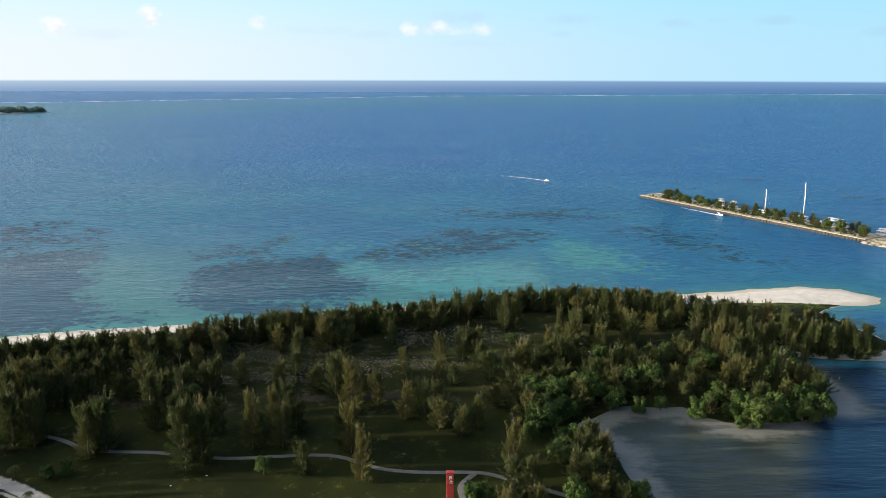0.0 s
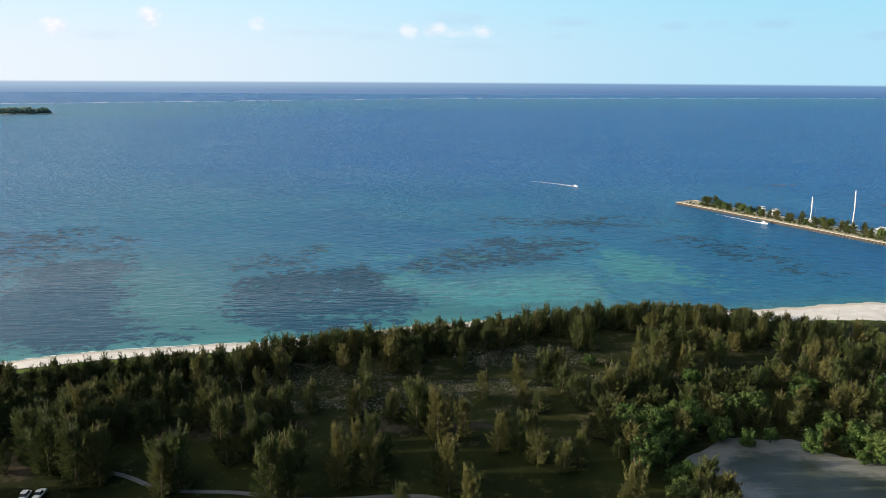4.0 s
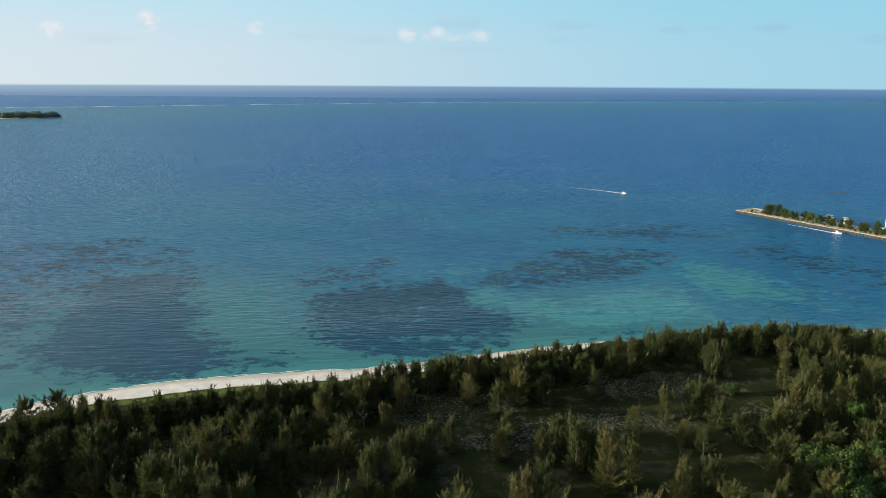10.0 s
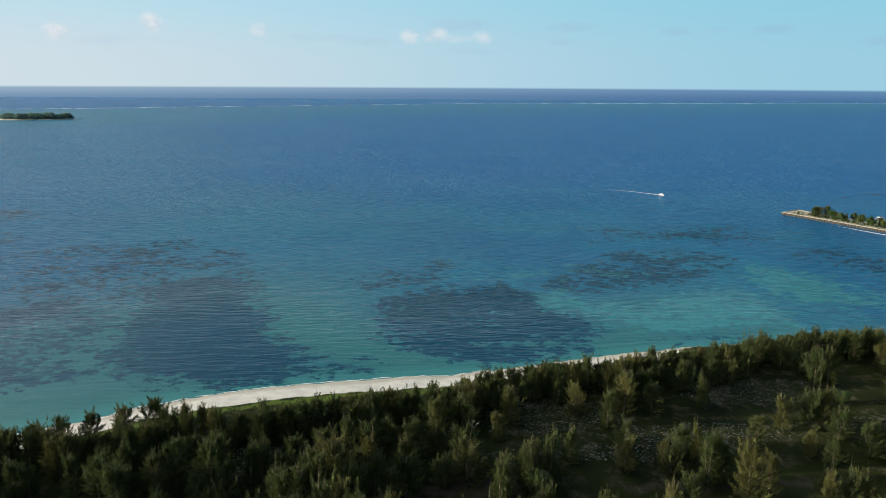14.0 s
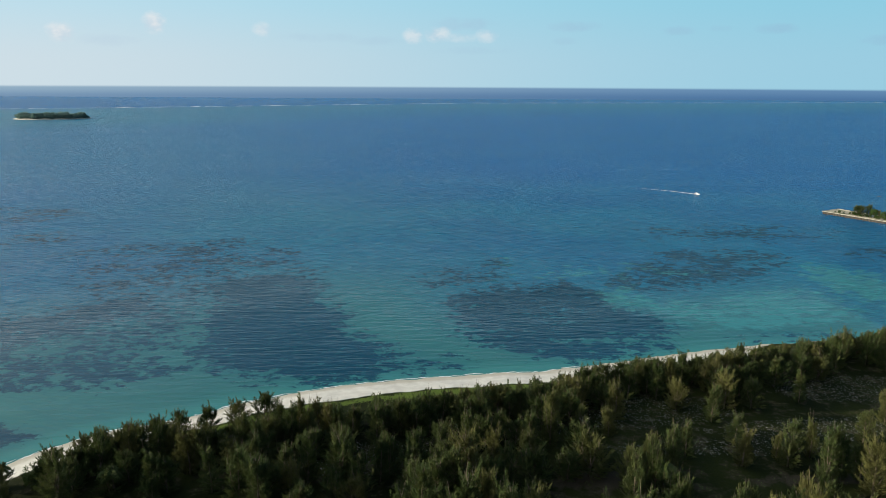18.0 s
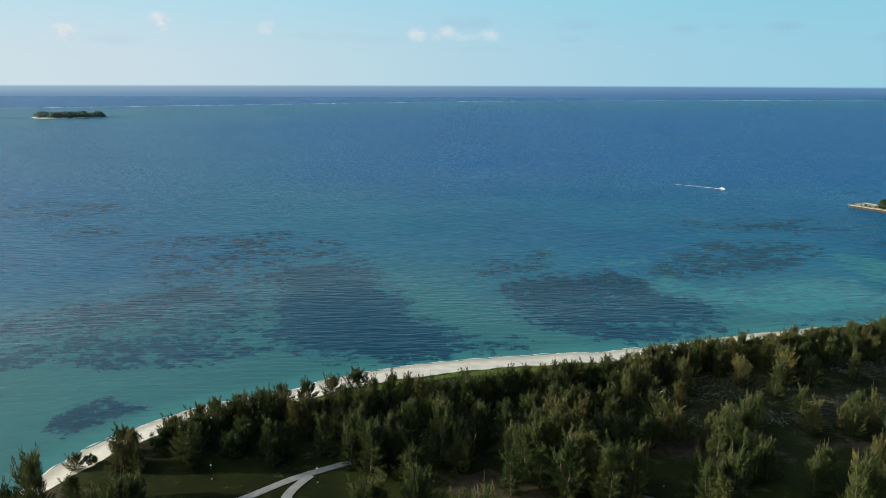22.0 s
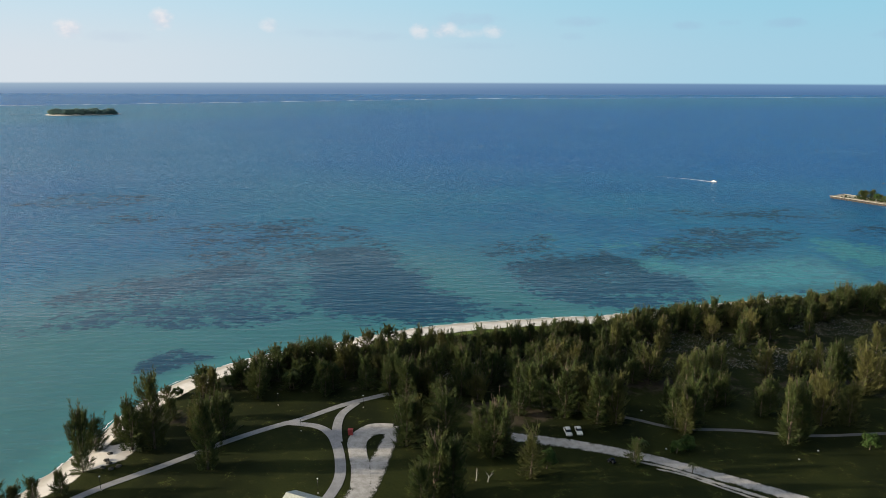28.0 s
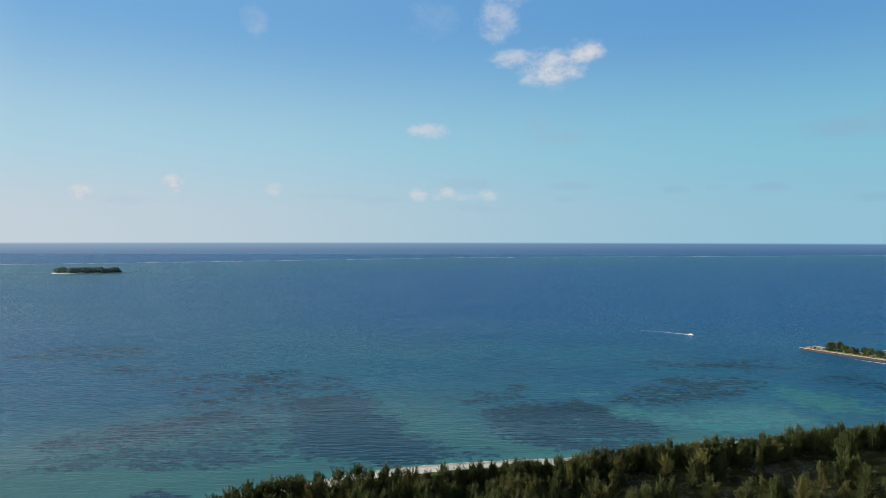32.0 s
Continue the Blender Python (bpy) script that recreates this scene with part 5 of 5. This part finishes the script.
tagged(new("embankment", from_arrays("embankment", bank_verts, bank_faces, GROUND_FILL, True)), "low sandy bank with stones behind the pier", "embankment", kind="structure")
bank_meshes = [rock_data(200 + k, 1.3, 1.0, 0.8, RUBBLE_STONE) for k in range(5)]
for k in range(60):
    s, w = 211 + 2.6 * k + random.uniform(-1, 1), random.uniform(-5.5, 0.5)
    stone = new("bank_stone", bank_meshes[k % 5])
    stone.matrix_world = pier_spot(s, w, 0.15 + 0.16 * (w + 5.5), random.uniform(0, 360))
    tagged(stone, "pale brown boulder on the bank of the pier", "stone", "stones of the pier bank")

# trees on the pier
pier_rng = np.random.default_rng(8)
for s in np.concatenate([[22, 26, 30, 34], np.arange(40, 208, 4.0)]):
    if 56 < s < 74 and int(s) % 8:
        continue
    h = pier_rng.uniform(6.0, 10.5) if s > 36 else pier_rng.uniform(8.0, 11.5)
    kind = IRON_KINDS[int(pier_rng.integers(8))] if pier_rng.uniform() < 0.6 else BROAD_KINDS[int(pier_rng.integers(3))]
    base = 15.0 if kind in IRON_KINDS else 8.0
    root = new("pier_tree")
    root.matrix_world = pier_spot(float(s) + pier_rng.uniform(-1.5, 1.5), pier_rng.uniform(6, 17), 1.95) @ Matrix.Diagonal((h / base * (1.35 if base > 10 else 1.0),) * 2 + (h / base, 1))
    for data in kind:
        child(data.name.split(".")[0], data, root)
    tagged(root, "low windblown green tree growing on the pier", "tree", "trees on the pier")
for s in np.arange(9, 206, 3.6):
    root = new("pier_bush")
    h = pier_rng.uniform(1.6, 3.2)
    root.matrix_world = pier_spot(float(s), pier_rng.uniform(4.5, 9), 1.95) @ Matrix.Diagonal((h / 8 * 1.2, h / 8 * 1.2, h / 8, 1))
    for data in LOW_KINDS[int(pier_rng.integers(3))]:
        child(data.name.split(".")[0], data, root)
    tagged(root, "low green bush growing along the pier edge", "bush", "bushes on the pier")


# ---- boats ----
def hull_data(name, long, beam, deep, mat, bow=0.45):
    """A pointed hull: x ahead, water at z 0."""
    verts, faces = [], []
    n, ring = 14, 7
    for i in range(n + 1):
        t = i / n
        half = beam / 2 * (1 - max(0, (t - (1 - bow)) / bow) ** 2.0) * (0.85 + 0.15 * min(1, t * 5))
        sheer = deep * (0.75 + 0.35 * t * t)
        keel = -0.3 * deep * (1 - max(0, (t - 0.7) / 0.3) ** 2)
        for k in range(ring):
            a = math.pi * k / (ring - 1)
            y = -math.cos(a) * half
            z = keel + (sheer - keel) * abs(math.cos(a)) ** 1.6
            verts.append((long * (t - 0.5), y, z))
    for i in range(n):
        for k in range(ring - 1):
            a = i * ring + k
            faces.append((a, a + 1, a + ring + 1, a + ring))
        faces.append((i * ring, i * ring + ring, i * ring + 2 * ring - 1, i * ring + ring - 1))
    faces.append(tuple(range(ring))[::-1])
    return from_arrays(name, verts, faces, mat)


def motorboat(name, m, long, label):
    root = new(name)
    k = long / 8.0
    child("hull", hull_data("hull", long, 2.6 * k, 1.1 * k, WHITE), root)
    bm = bmesh.new()
    made = box_bm(bm, -0.5 * k, 1.5 * k, -0.8 * k, 0.8 * k, 0.7 * k, 2.1 * k, 0.15 * k)
    for v in bm.verts:
        if v.co.z > 1.5 * k:
            v.co.x *= 0.75
            v.co.y *= 0.85
    child("cabin", bm_data("cabin", bm, WHITE), root)
    child("windscreen", box_data("windscreen", (1.12 * k, 1.3 * k, -0.62 * k, 0.62 * k, 1.35 * k, 1.85 * k), DARK_GLASS, 0.03), root)
    child("canopy", box_data("canopy", (-2.2 * k, 0.2 * k, -0.9 * k, 0.9 * k, 2.3 * k, 2.4 * k), WHITE, 0.04), root)
    for sx, sy in ((-2.1, -0.8), (-2.1, 0.8)):
        child("post", box_data("post", (sx * k - 0.04, sx * k + 0.04, sy * k - 0.04, sy * k + 0.04, 0.8 * k, 2.32 * k), GREY_METAL, 0.01), root)
    child("engine", box_data("engine", (-4.5 * k, -4.0 * k, -0.3 * k, 0.3 * k, 0.2 * k, 1.3 * k), BLACK, 0.1), root, "dark outboard engine")
    root.matrix_world = m
    return tagged(root, label, "boat")


def wake(name, start, way, long, spread, curve, label, w0=1.0):
    """A foamy trail on the water behind a boat."""
    r = np.random.default_rng(int(long))
    side = Vector((-way[1], way[0], 0))
    verts, faces = [], []
    n = 40
    for i in range(n + 1):
        t = i / n
        p = Vector((*start, 0.04)) - Vector((*way, 0)) * long * t + side * curve * t * t
        w = (w0 * (1 - t) ** 1.5 + spread * t * (1 - t)) * r.uniform(0.55, 1.2)
        verts += [p - side * w, p + Vector((0, 0, 0.12 * (1 - t))), p + side * w]
    for i in range(n):
        a = 3 * i
        faces += [(a, a + 3, a + 4, a + 1), (a + 1, a + 4, a + 5, a + 2)]
    return tagged(new(name, from_arrays(name, verts, faces, FOAM, True)), label, "wake", kind="stuff")


way_a = Vector((0.62, -0.78, 0)).normalized()
motorboat("motorboat", pose(112, 750, 0, 0, -3, math.degrees(math.atan2(way_a.y, way_a.x))), 6.4, "small white motorboat under way on the lagoon")
wake("boat_wake", (109.5, 753), way_a[:2], 62, 0.9, -14, "thin white wake trailing behind the motorboat", 1.3)
way_b = Vector((0.497, -0.868, 0))
motorboat("motorboat", pose(226, 559, 0, 0, -4, math.degrees(math.atan2(way_b.y, way_b.x))), 7.0, "white motorboat running close along the pier")
wake("boat_wake", (224, 562.5), way_b[:2], 42, 0.7, 0, "white wake along the pier wall", 1.5)


def yacht(m, long, mast, label):
    root = new("sailing_yacht")
    child("hull", hull_data("hull", long, long * 0.24, 1.6, WHITE), root)
    child("deckhouse", box_data("deckhouse", (-long * 0.26, long * 0.2, -long * 0.09, long * 0.09, 1.25, 1.3 + long * 0.13), WHITE, 0.2), root)
    child("window", box_data("window", (-long * 0.2, long * 0.14, -long * 0.093, long * 0.093, 0.9 + long * 0.08, 1.2 + long * 0.1), DARK_GLASS, 0.03), root)
    child("mast", from_arrays("mast", *tube([(long * 0.06, 0, 1.2), (long * 0.055, 0, mast * 0.6), (long * 0.02, 0, mast)], [0.36, 0.34, 0.24], 8), WHITE, True), root, "tall white mast")
    child("boom", from_arrays("boom", *tube([(long * 0.06, 0, 3.2), (-long * 0.36, 0, 3.3)], [0.2, 0.16], 7), WHITE, True), root)
    for end in ((long * 0.48, 0, 1.7), (-long * 0.47, 0, 1.5), (0, long * 0.11, 1.5), (0, -long * 0.11, 1.5)):
        child("stay", from_arrays("stay", *tube([end, (long * 0.02, 0, mast * 0.97)], [0.03, 0.03], 4), GREY_METAL), root)
    root.matrix_world = m
    return tagged(root, label, "yacht", "yachts moored at the pier")


yacht(pier_spot(143, 30, 0, 4), 24, 30.5, "large white sailing yacht with a tall mast moored behind the pier")
yacht(pier_spot(110, 30, 0, 2), 15, 21, "white sailing yacht with furled sails moored behind the pier")


def ferry(m, long, label):
    """A flat white passenger boat with an open roofed deck."""
    root = new("tour_boat")
    child("hull", hull_data("hull", long, 5.4, 1.8, WHITE, 0.25), root)
    child("deck", box_data("deck", (-long * 0.47, long * 0.3, -2.4, 2.4, 1.5, 1.7), DECK, 0.04), root)
    child("roof", box_data("roof", (-long * 0.42, long * 0.2, -2.3, 2.3, 3.7, 3.9), WHITE, 0.06), root)
    child("wheelhouse", box_data("wheelhouse", (long * 0.02, long * 0.18, -1.8, 1.8, 1.7, 3.7), WHITE, 0.12), root)
    child("window", box_data("window", (long * 0.03, long * 0.183, -1.82, 1.82, 2.6, 3.3), DARK_GLASS, 0.04), root)
    child("upper_deck", box_data("upper_deck", (-long * 0.36, long * 0.14, -2.1, 2.1, 3.9, 4.3), WHITE, 0.08), root)
    child("canopy", box_data("canopy", (-long * 0.34, long * 0.1, -2.1, 2.1, 5.5, 5.65), WHITE, 0.06), root, "white canopy over the upper deck")
    for x in (-long * 0.32, long * 0.08):
        for sy in (-1.9, 1.9):
            child("canopy_post", box_data("canopy_post", (x - 0.08, x + 0.08, sy - 0.08, sy + 0.08, 4.25, 5.55), GREY_METAL, 0.01), root)
    for i in range(5):
        for sy in (-2.2, 2.2):
            x = -long * 0.4 + i * long * 0.1
            child("post", box_data("post", (x - 0.06, x + 0.06, sy - 0.06, sy + 0.06, 1.6, 3.75), GREY_METAL, 0.01), root)
    root.matrix_world = m
    return tagged(root, label, "boat", "tour boats at the pier")


ferry(pier_spot(66, 33, 0, 0), 10.5, "white roofed tour boat moored behind the pier trees")
ferry(pier_spot(79, 33, 0, 0), 8, "small white roofed tour boat moored at the pier")
ferry(pier_spot(164, 36, 0, 180), 26, "long flat white tour boat moored at the pier")
ferry(pier_spot(206, 31, 0, 10), 11, "small white roofed tour boat moored at the pier")


# ---- vehicles ----
def car(name, m, paint, long, wide, high, pickup, label):
    root = new(name)
    bm = bmesh.new()
    box_bm(bm, -wide / 2, wide / 2, -long / 2, long / 2, 0.35, high * 0.58, 0.12)
    child("body", bm_data("body", bm, paint, False), root)
    bm = bmesh.new()
    y0, y1 = (-0.2 * long, 0.16 * long) if pickup else (-0.36 * long, 0.2 * long)
    box_bm(bm, -wide * 0.46, wide * 0.46, y0, y1, high * 0.55, high, 0.1)
    for v in bm.verts:
        if v.co.z > high * 0.8:
            v.co.y = (y0 + y1) / 2 + (v.co.y - (y0 + y1) / 2) * 0.74
            v.co.x *= 0.86
    child("cabin", bm_data("cabin", bm, DARK_GLASS), root, "dark windows")
    child("roof", box_data("roof", (-wide * 0.4, wide * 0.4, (y0 + y1) / 2 - (y1 - y0) * 0.36, (y0 + y1) / 2 + (y1 - y0) * 0.36, high - 0.03, high + 0.04), paint, 0.03), root)
    for sx in (-1, 1):
        for y in (-long * 0.31, long * 0.31):
            v, f = tube([(sx * wide * 0.5 - 0.11 * sx, y, 0.34), (sx * wide * 0.5 + 0.02 * sx, y, 0.34)], [0.34, 0.34], 14)
            wheel = child("wheel", from_arrays("wheel", v, f, RUBBER), root)
            v, f = tube([(sx * wide * 0.5, y, 0.34), (sx * wide * 0.5 + 0.035 * sx, y, 0.34)], [0.2, 0.18], 10)
            child("rim", from_arrays("rim", v, f, GREY_METAL), wheel)
        child("headlight", box_data("headlight", (sx * wide * 0.3 - 0.2, sx * wide * 0.3 + 0.2, long / 2 - 0.04, long / 2 + 0.02, 0.62, 0.78), GREY_METAL, 0.02), root)
    root.matrix_world = m
    return tagged(root, label, "car")


car("car", pose(-139.7, 182.0, 1.62, 0, 0, 184), WHITE, 4.6, 1.85, 1.75, False, "white car parked on the verge of the coral road")
car("pickup_truck", pose(-136.2, 182.8, 1.62, 0, 0, 182), WHITE, 4.9, 1.8, 1.7, True, "white pickup truck parked on the verge of the coral road")
car("car", pose(-221.8, 125.3, 1.68, 0, 0, 115), BLACK, 4.6, 1.85, 1.5, False, "black car parked on the pad below the hut")
car("motor_cart", pose(-129.6, 165.3, 1.5, 0, 0, 40), BLACK, 2.4, 1.2, 1.5, False, "small dark cart parked on the grass beside the road")


# ---- the beach hut and its pad ----
def make_hut():
    root = new("beach_hut")
    l, w, h = 7.4, 6.2, 2.7
    for size in ((-l / 2, l / 2, -w / 2, -w / 2 + 0.2, 0, h), (-l / 2, l / 2, w / 2 - 0.2, w / 2, 0, h), (-l / 2, -l / 2 + 0.2, -w / 2 + 0.2, w / 2 - 0.2, 0, h),
                 (l / 2 - 0.2, l / 2, -w / 2 + 0.2, -0.6, 0, h), (l / 2 - 0.2, l / 2, 0.6, w / 2 - 0.2, 0, h), (l / 2 - 0.2, l / 2, -0.6, 0.6, 2.1, h)):
        child("wall", box_data("wall", size, WALL_PAINT, 0.02), root)
    ridge = h + 1.5
    for sy in (-1, 1):
        bm = bmesh.new()
        box_bm(bm, -l / 2 - 0.8, l / 2 + 0.8, 0, 1, 0, 0.16, 0.02)
        for v in bm.verts:
            f = v.co.y
            v.co.y = sy * f * (w / 2 + 0.9)
            v.co.z += ridge - f * (ridge - h + 0.3)
        bmesh.ops.recalc_face_normals(bm, faces=bm.faces)
        child("roof", bm_data("roof", bm, ROOF_PAINT), root, "pale weathered sheet roof")
    for sx in (-1, 1):
        x = sx * (l / 2 - 0.1)
        verts = [(x - 0.08, -w / 2, h), (x - 0.08, w / 2, h), (x - 0.08, 0, ridge), (x + 0.08, -w / 2, h), (x + 0.08, w / 2, h), (x + 0.08, 0, ridge)]
        child("gable", from_arrays("gable", verts, [(0, 2, 1), (3, 4, 5), (0, 3, 5, 2), (1, 2, 5, 4), (0, 1, 4, 3)], WALL_PAINT), root)
    # near-black panel filling the opening in place of the dark inside
    child("door", box_data("door", (l / 2 - 0.14, l / 2 - 0.08, -0.58, 0.58, 0.02, 2.08), DARK_GLASS, 0.01), root, "dark panel for the shade inside an open doorway")
    for x in (-2.2, 0.4):
        child("vent", box_data("vent", (x, x + 1.1, -w / 2 - 0.03, -w / 2 + 0.02, 1.9, 2.3), DARK_GLASS, 0.01), root)
    child("notice_board", box_data("notice_board", (l / 2 - 1.0, l / 2 + 0.6, -w / 2 - 1.1, -w / 2 - 0.98, 1.5, 2.9), NAVY, 0.03), root, "dark blue notice board on the corner")
    child("slab", box_data("slab", (-l / 2 - 0.8, l / 2 + 2.4, -w / 2 - 1.0, w / 2 + 0.8, -0.3, 0.12), CAP, 0.03), root, "pale concrete slab")
    root.matrix_world = pose(-215.0, 140.5, 1.55, 0, 0, -23)
    tagged(root, "small cream hut with a pale gabled roof on the lawn", "hut")


make_hut()
pad = new("parking_pad")
child("surface", box_data("surface", (-4.2, 4.2, -8.5, 2.9, -0.2, 0.05), CAP, 0.02), pad)
child("blue_bay", box_data("blue_bay", (-4.0, -0.2, -1.6, 1.4, 0.04, 0.06), BLUE, 0.005), pad, "blue painted bay")
child("symbol", box_data("symbol", (-1.4, -1.0, -0.9, 0.5, 0.055, 0.066), WHITE, 0.004), pad)
child("symbol", box_data("symbol", (-1.9, -1.4, -0.7, -0.3, 0.055, 0.066), WHITE, 0.004), pad)
for x in (-4.1, -0.1, 4.0):
    child("line", box_data("line", (x - 0.1, x + 0.1, -8.2, 1.6, 0.045, 0.065), WHITE, 0.004), pad, "white bay line")
pad.matrix_world = pose(-217.7, 133.3, 1.66, 0, 0, -23)
tagged(pad, "concrete parking pad with a blue accessible bay", "parking", kind="structure")
for k in range(7):
    stop = new("wheel_stop", box_data("wheel_stop", (-0.28, 0.28, -0.12, 0.12, 0, 0.16), WHITE, 0.03))
    stop.matrix_world = pose(-217.7, 133.3, 1.71, 0, 0, -23) @ pose(-3.7 + 0.75 * k, 1.55, 0)
    tagged(stop, "short pale kerb block at the head of the pad", "kerb", "kerb blocks of the pad")


def lamp_post(x, y, h=4.2):
    root = new("lamp_post")
    child("pole", from_arrays("pole", *tube([(0, 0, -0.2), (0, 0, h)], [0.08, 0.06], 8), BLACK, True), root)
    child("base", box_data("base", (-0.2, 0.2, -0.2, 0.2, -0.1, 0.25), CAP, 0.03), root)
    bm = bmesh.new()
    bmesh.ops.create_uvsphere(bm, u_segments=12, v_segments=8, radius=0.19)
    bmesh.ops.translate(bm, verts=bm.verts, vec=(0, 0, h + 0.15))
    child("globe", bm_data("globe", bm, WHITE, True), root, "white lamp globe")
    root.location = (x, y, ground_at(x, y))
    tagged(root, "slim dark lamp post with a white globe beside the footpath", "lamp post", "lamp posts along the footpath")


for x, y in ((-212.2, 148.5), (-235.6, 200.1), (-224.0, 182.4), (-206.3, 199.0), (-271.2, 148.7)):
    lamp_post(x, y)

# red cabinet at the drive's end
bin_ = new("red_cabinet")
child("body", box_data("body", (-0.75, 0.75, -0.6, 0.6, 0, 1.7), RED, 0.06), bin_)
child("lid", box_data("lid", (-0.8, 0.8, -0.65, 0.65, 1.7, 1.82), RED, 0.04), bin_)
bin_.location = (-208.0, 180.3, 1.6)
tagged(bin_, "dark red metal cabinet at the end of the coral drive", "cabinet")


def make_pylon():
    root = new("sign_pylon")
    child("column", box_data("column", (-0.95, 0.95, -0.55, 0.55, 0, 8.6), RED, 0.06), root)
    child("cap", box_data("cap", (-1.0, 1.0, -0.6, 0.6, 8.6, 8.85), RED, 0.05), root)
    panel = child("panel", box_data("panel", (-0.6, 0.75, -0.6, -0.54, 5.2, 8.2), RED, 0.01), root)
    for x0, x1, z0, z1 in ((-0.3, 0.5, 7.4, 7.8), (-0.3, -0.05, 6.9, 7.4), (0.2, 0.5, 7.0, 7.3), (-0.1, 0.55, 6.3, 6.55), (0.35, 0.55, 5.6, 6.3), (-0.2, 0.1, 5.8, 6.0)):
        child("bar", box_data("bar", (x0, x1, -0.63, -0.59, z0, z1), WHITE, 0.005), panel, "white lettering bar")
    root.location = (2.0, 161.2, 1.5)
    tagged(root, "tall red sign pylon with white marks on its face", "sign")


make_pylon()

# low kerb of stones beside the coral drive, a hedge line and scraps on the lawn
edge_line = [(-189.5, 123.1), (-186.4, 133.2), (-182.3, 142.3)]
for k in range(16):
    t = k / 15 * 2
    i = min(int(t), 1)
    x, y = (edge_line[i][j] + (edge_line[i + 1][j] - edge_line[i][j]) * (t - i) for j in (0, 1))
    root = new("hedge_bush")
    root.matrix_world = pose(x, y, 1.45, 0, 0, 40 * k) @ Matrix.Diagonal((0.16, 0.16, 0.12, 1))
    for data in LOW_KINDS[k % 3]:
        child(data.name.split(".")[0], data, root)
    tagged(root, "small dark clipped bush in a low hedge", "bush", "bushes of the low hedge")
for k, (x, y) in enumerate(((-65.9, 173.1), (-111.4, 173.3), (-152.9, 159.3), (-112.3, 198.6), (-74.0, 168.1), (-120.5, 168.3), (-247.0, 132.5), (-196.5, 135.3), (-192.5, 132.2), (-198.5, 141.4))):
    scrap = new("scrap", rock_data(300 + k, 0.3, 0.22, 0.12, WHITE))
    scrap.location = (x, y, ground_at(x, y) + 0.08)
    tagged(scrap, "small white scrap lying on the lawn", "litter", "scraps on the lawn")
for k, (x, y) in enumerate(((-277.1, 163.9), (-275.6, 162.4), (-276.2, 159.9), (-273.6, 159.4), (-272.1, 160.9), (-278.1, 168.0))):
    stone = new("beach_stone", rock_data(320 + k, 0.9, 0.7, 0.5))
    stone.location = (x, y, ground_at(x, y) + 0.1)
    tagged(stone, "dark beach stone under the ironwood tree", "stone", "stones on the beach")
buoy = new("channel_marker")
child("pole", from_arrays("pole", *tube([(0, 0, -1), (0, 0, 5)], [0.35, 0.3], 8), BLACK), buoy)
child("topmark", box_data("topmark", (-0.7, 0.7, -0.1, 0.1, 4.2, 5.6), BLACK, 0.03), buoy)
buoy.location = (-420, 1020, 0)
tagged(buoy, "dark channel marker standing in the lagoon", "marker")
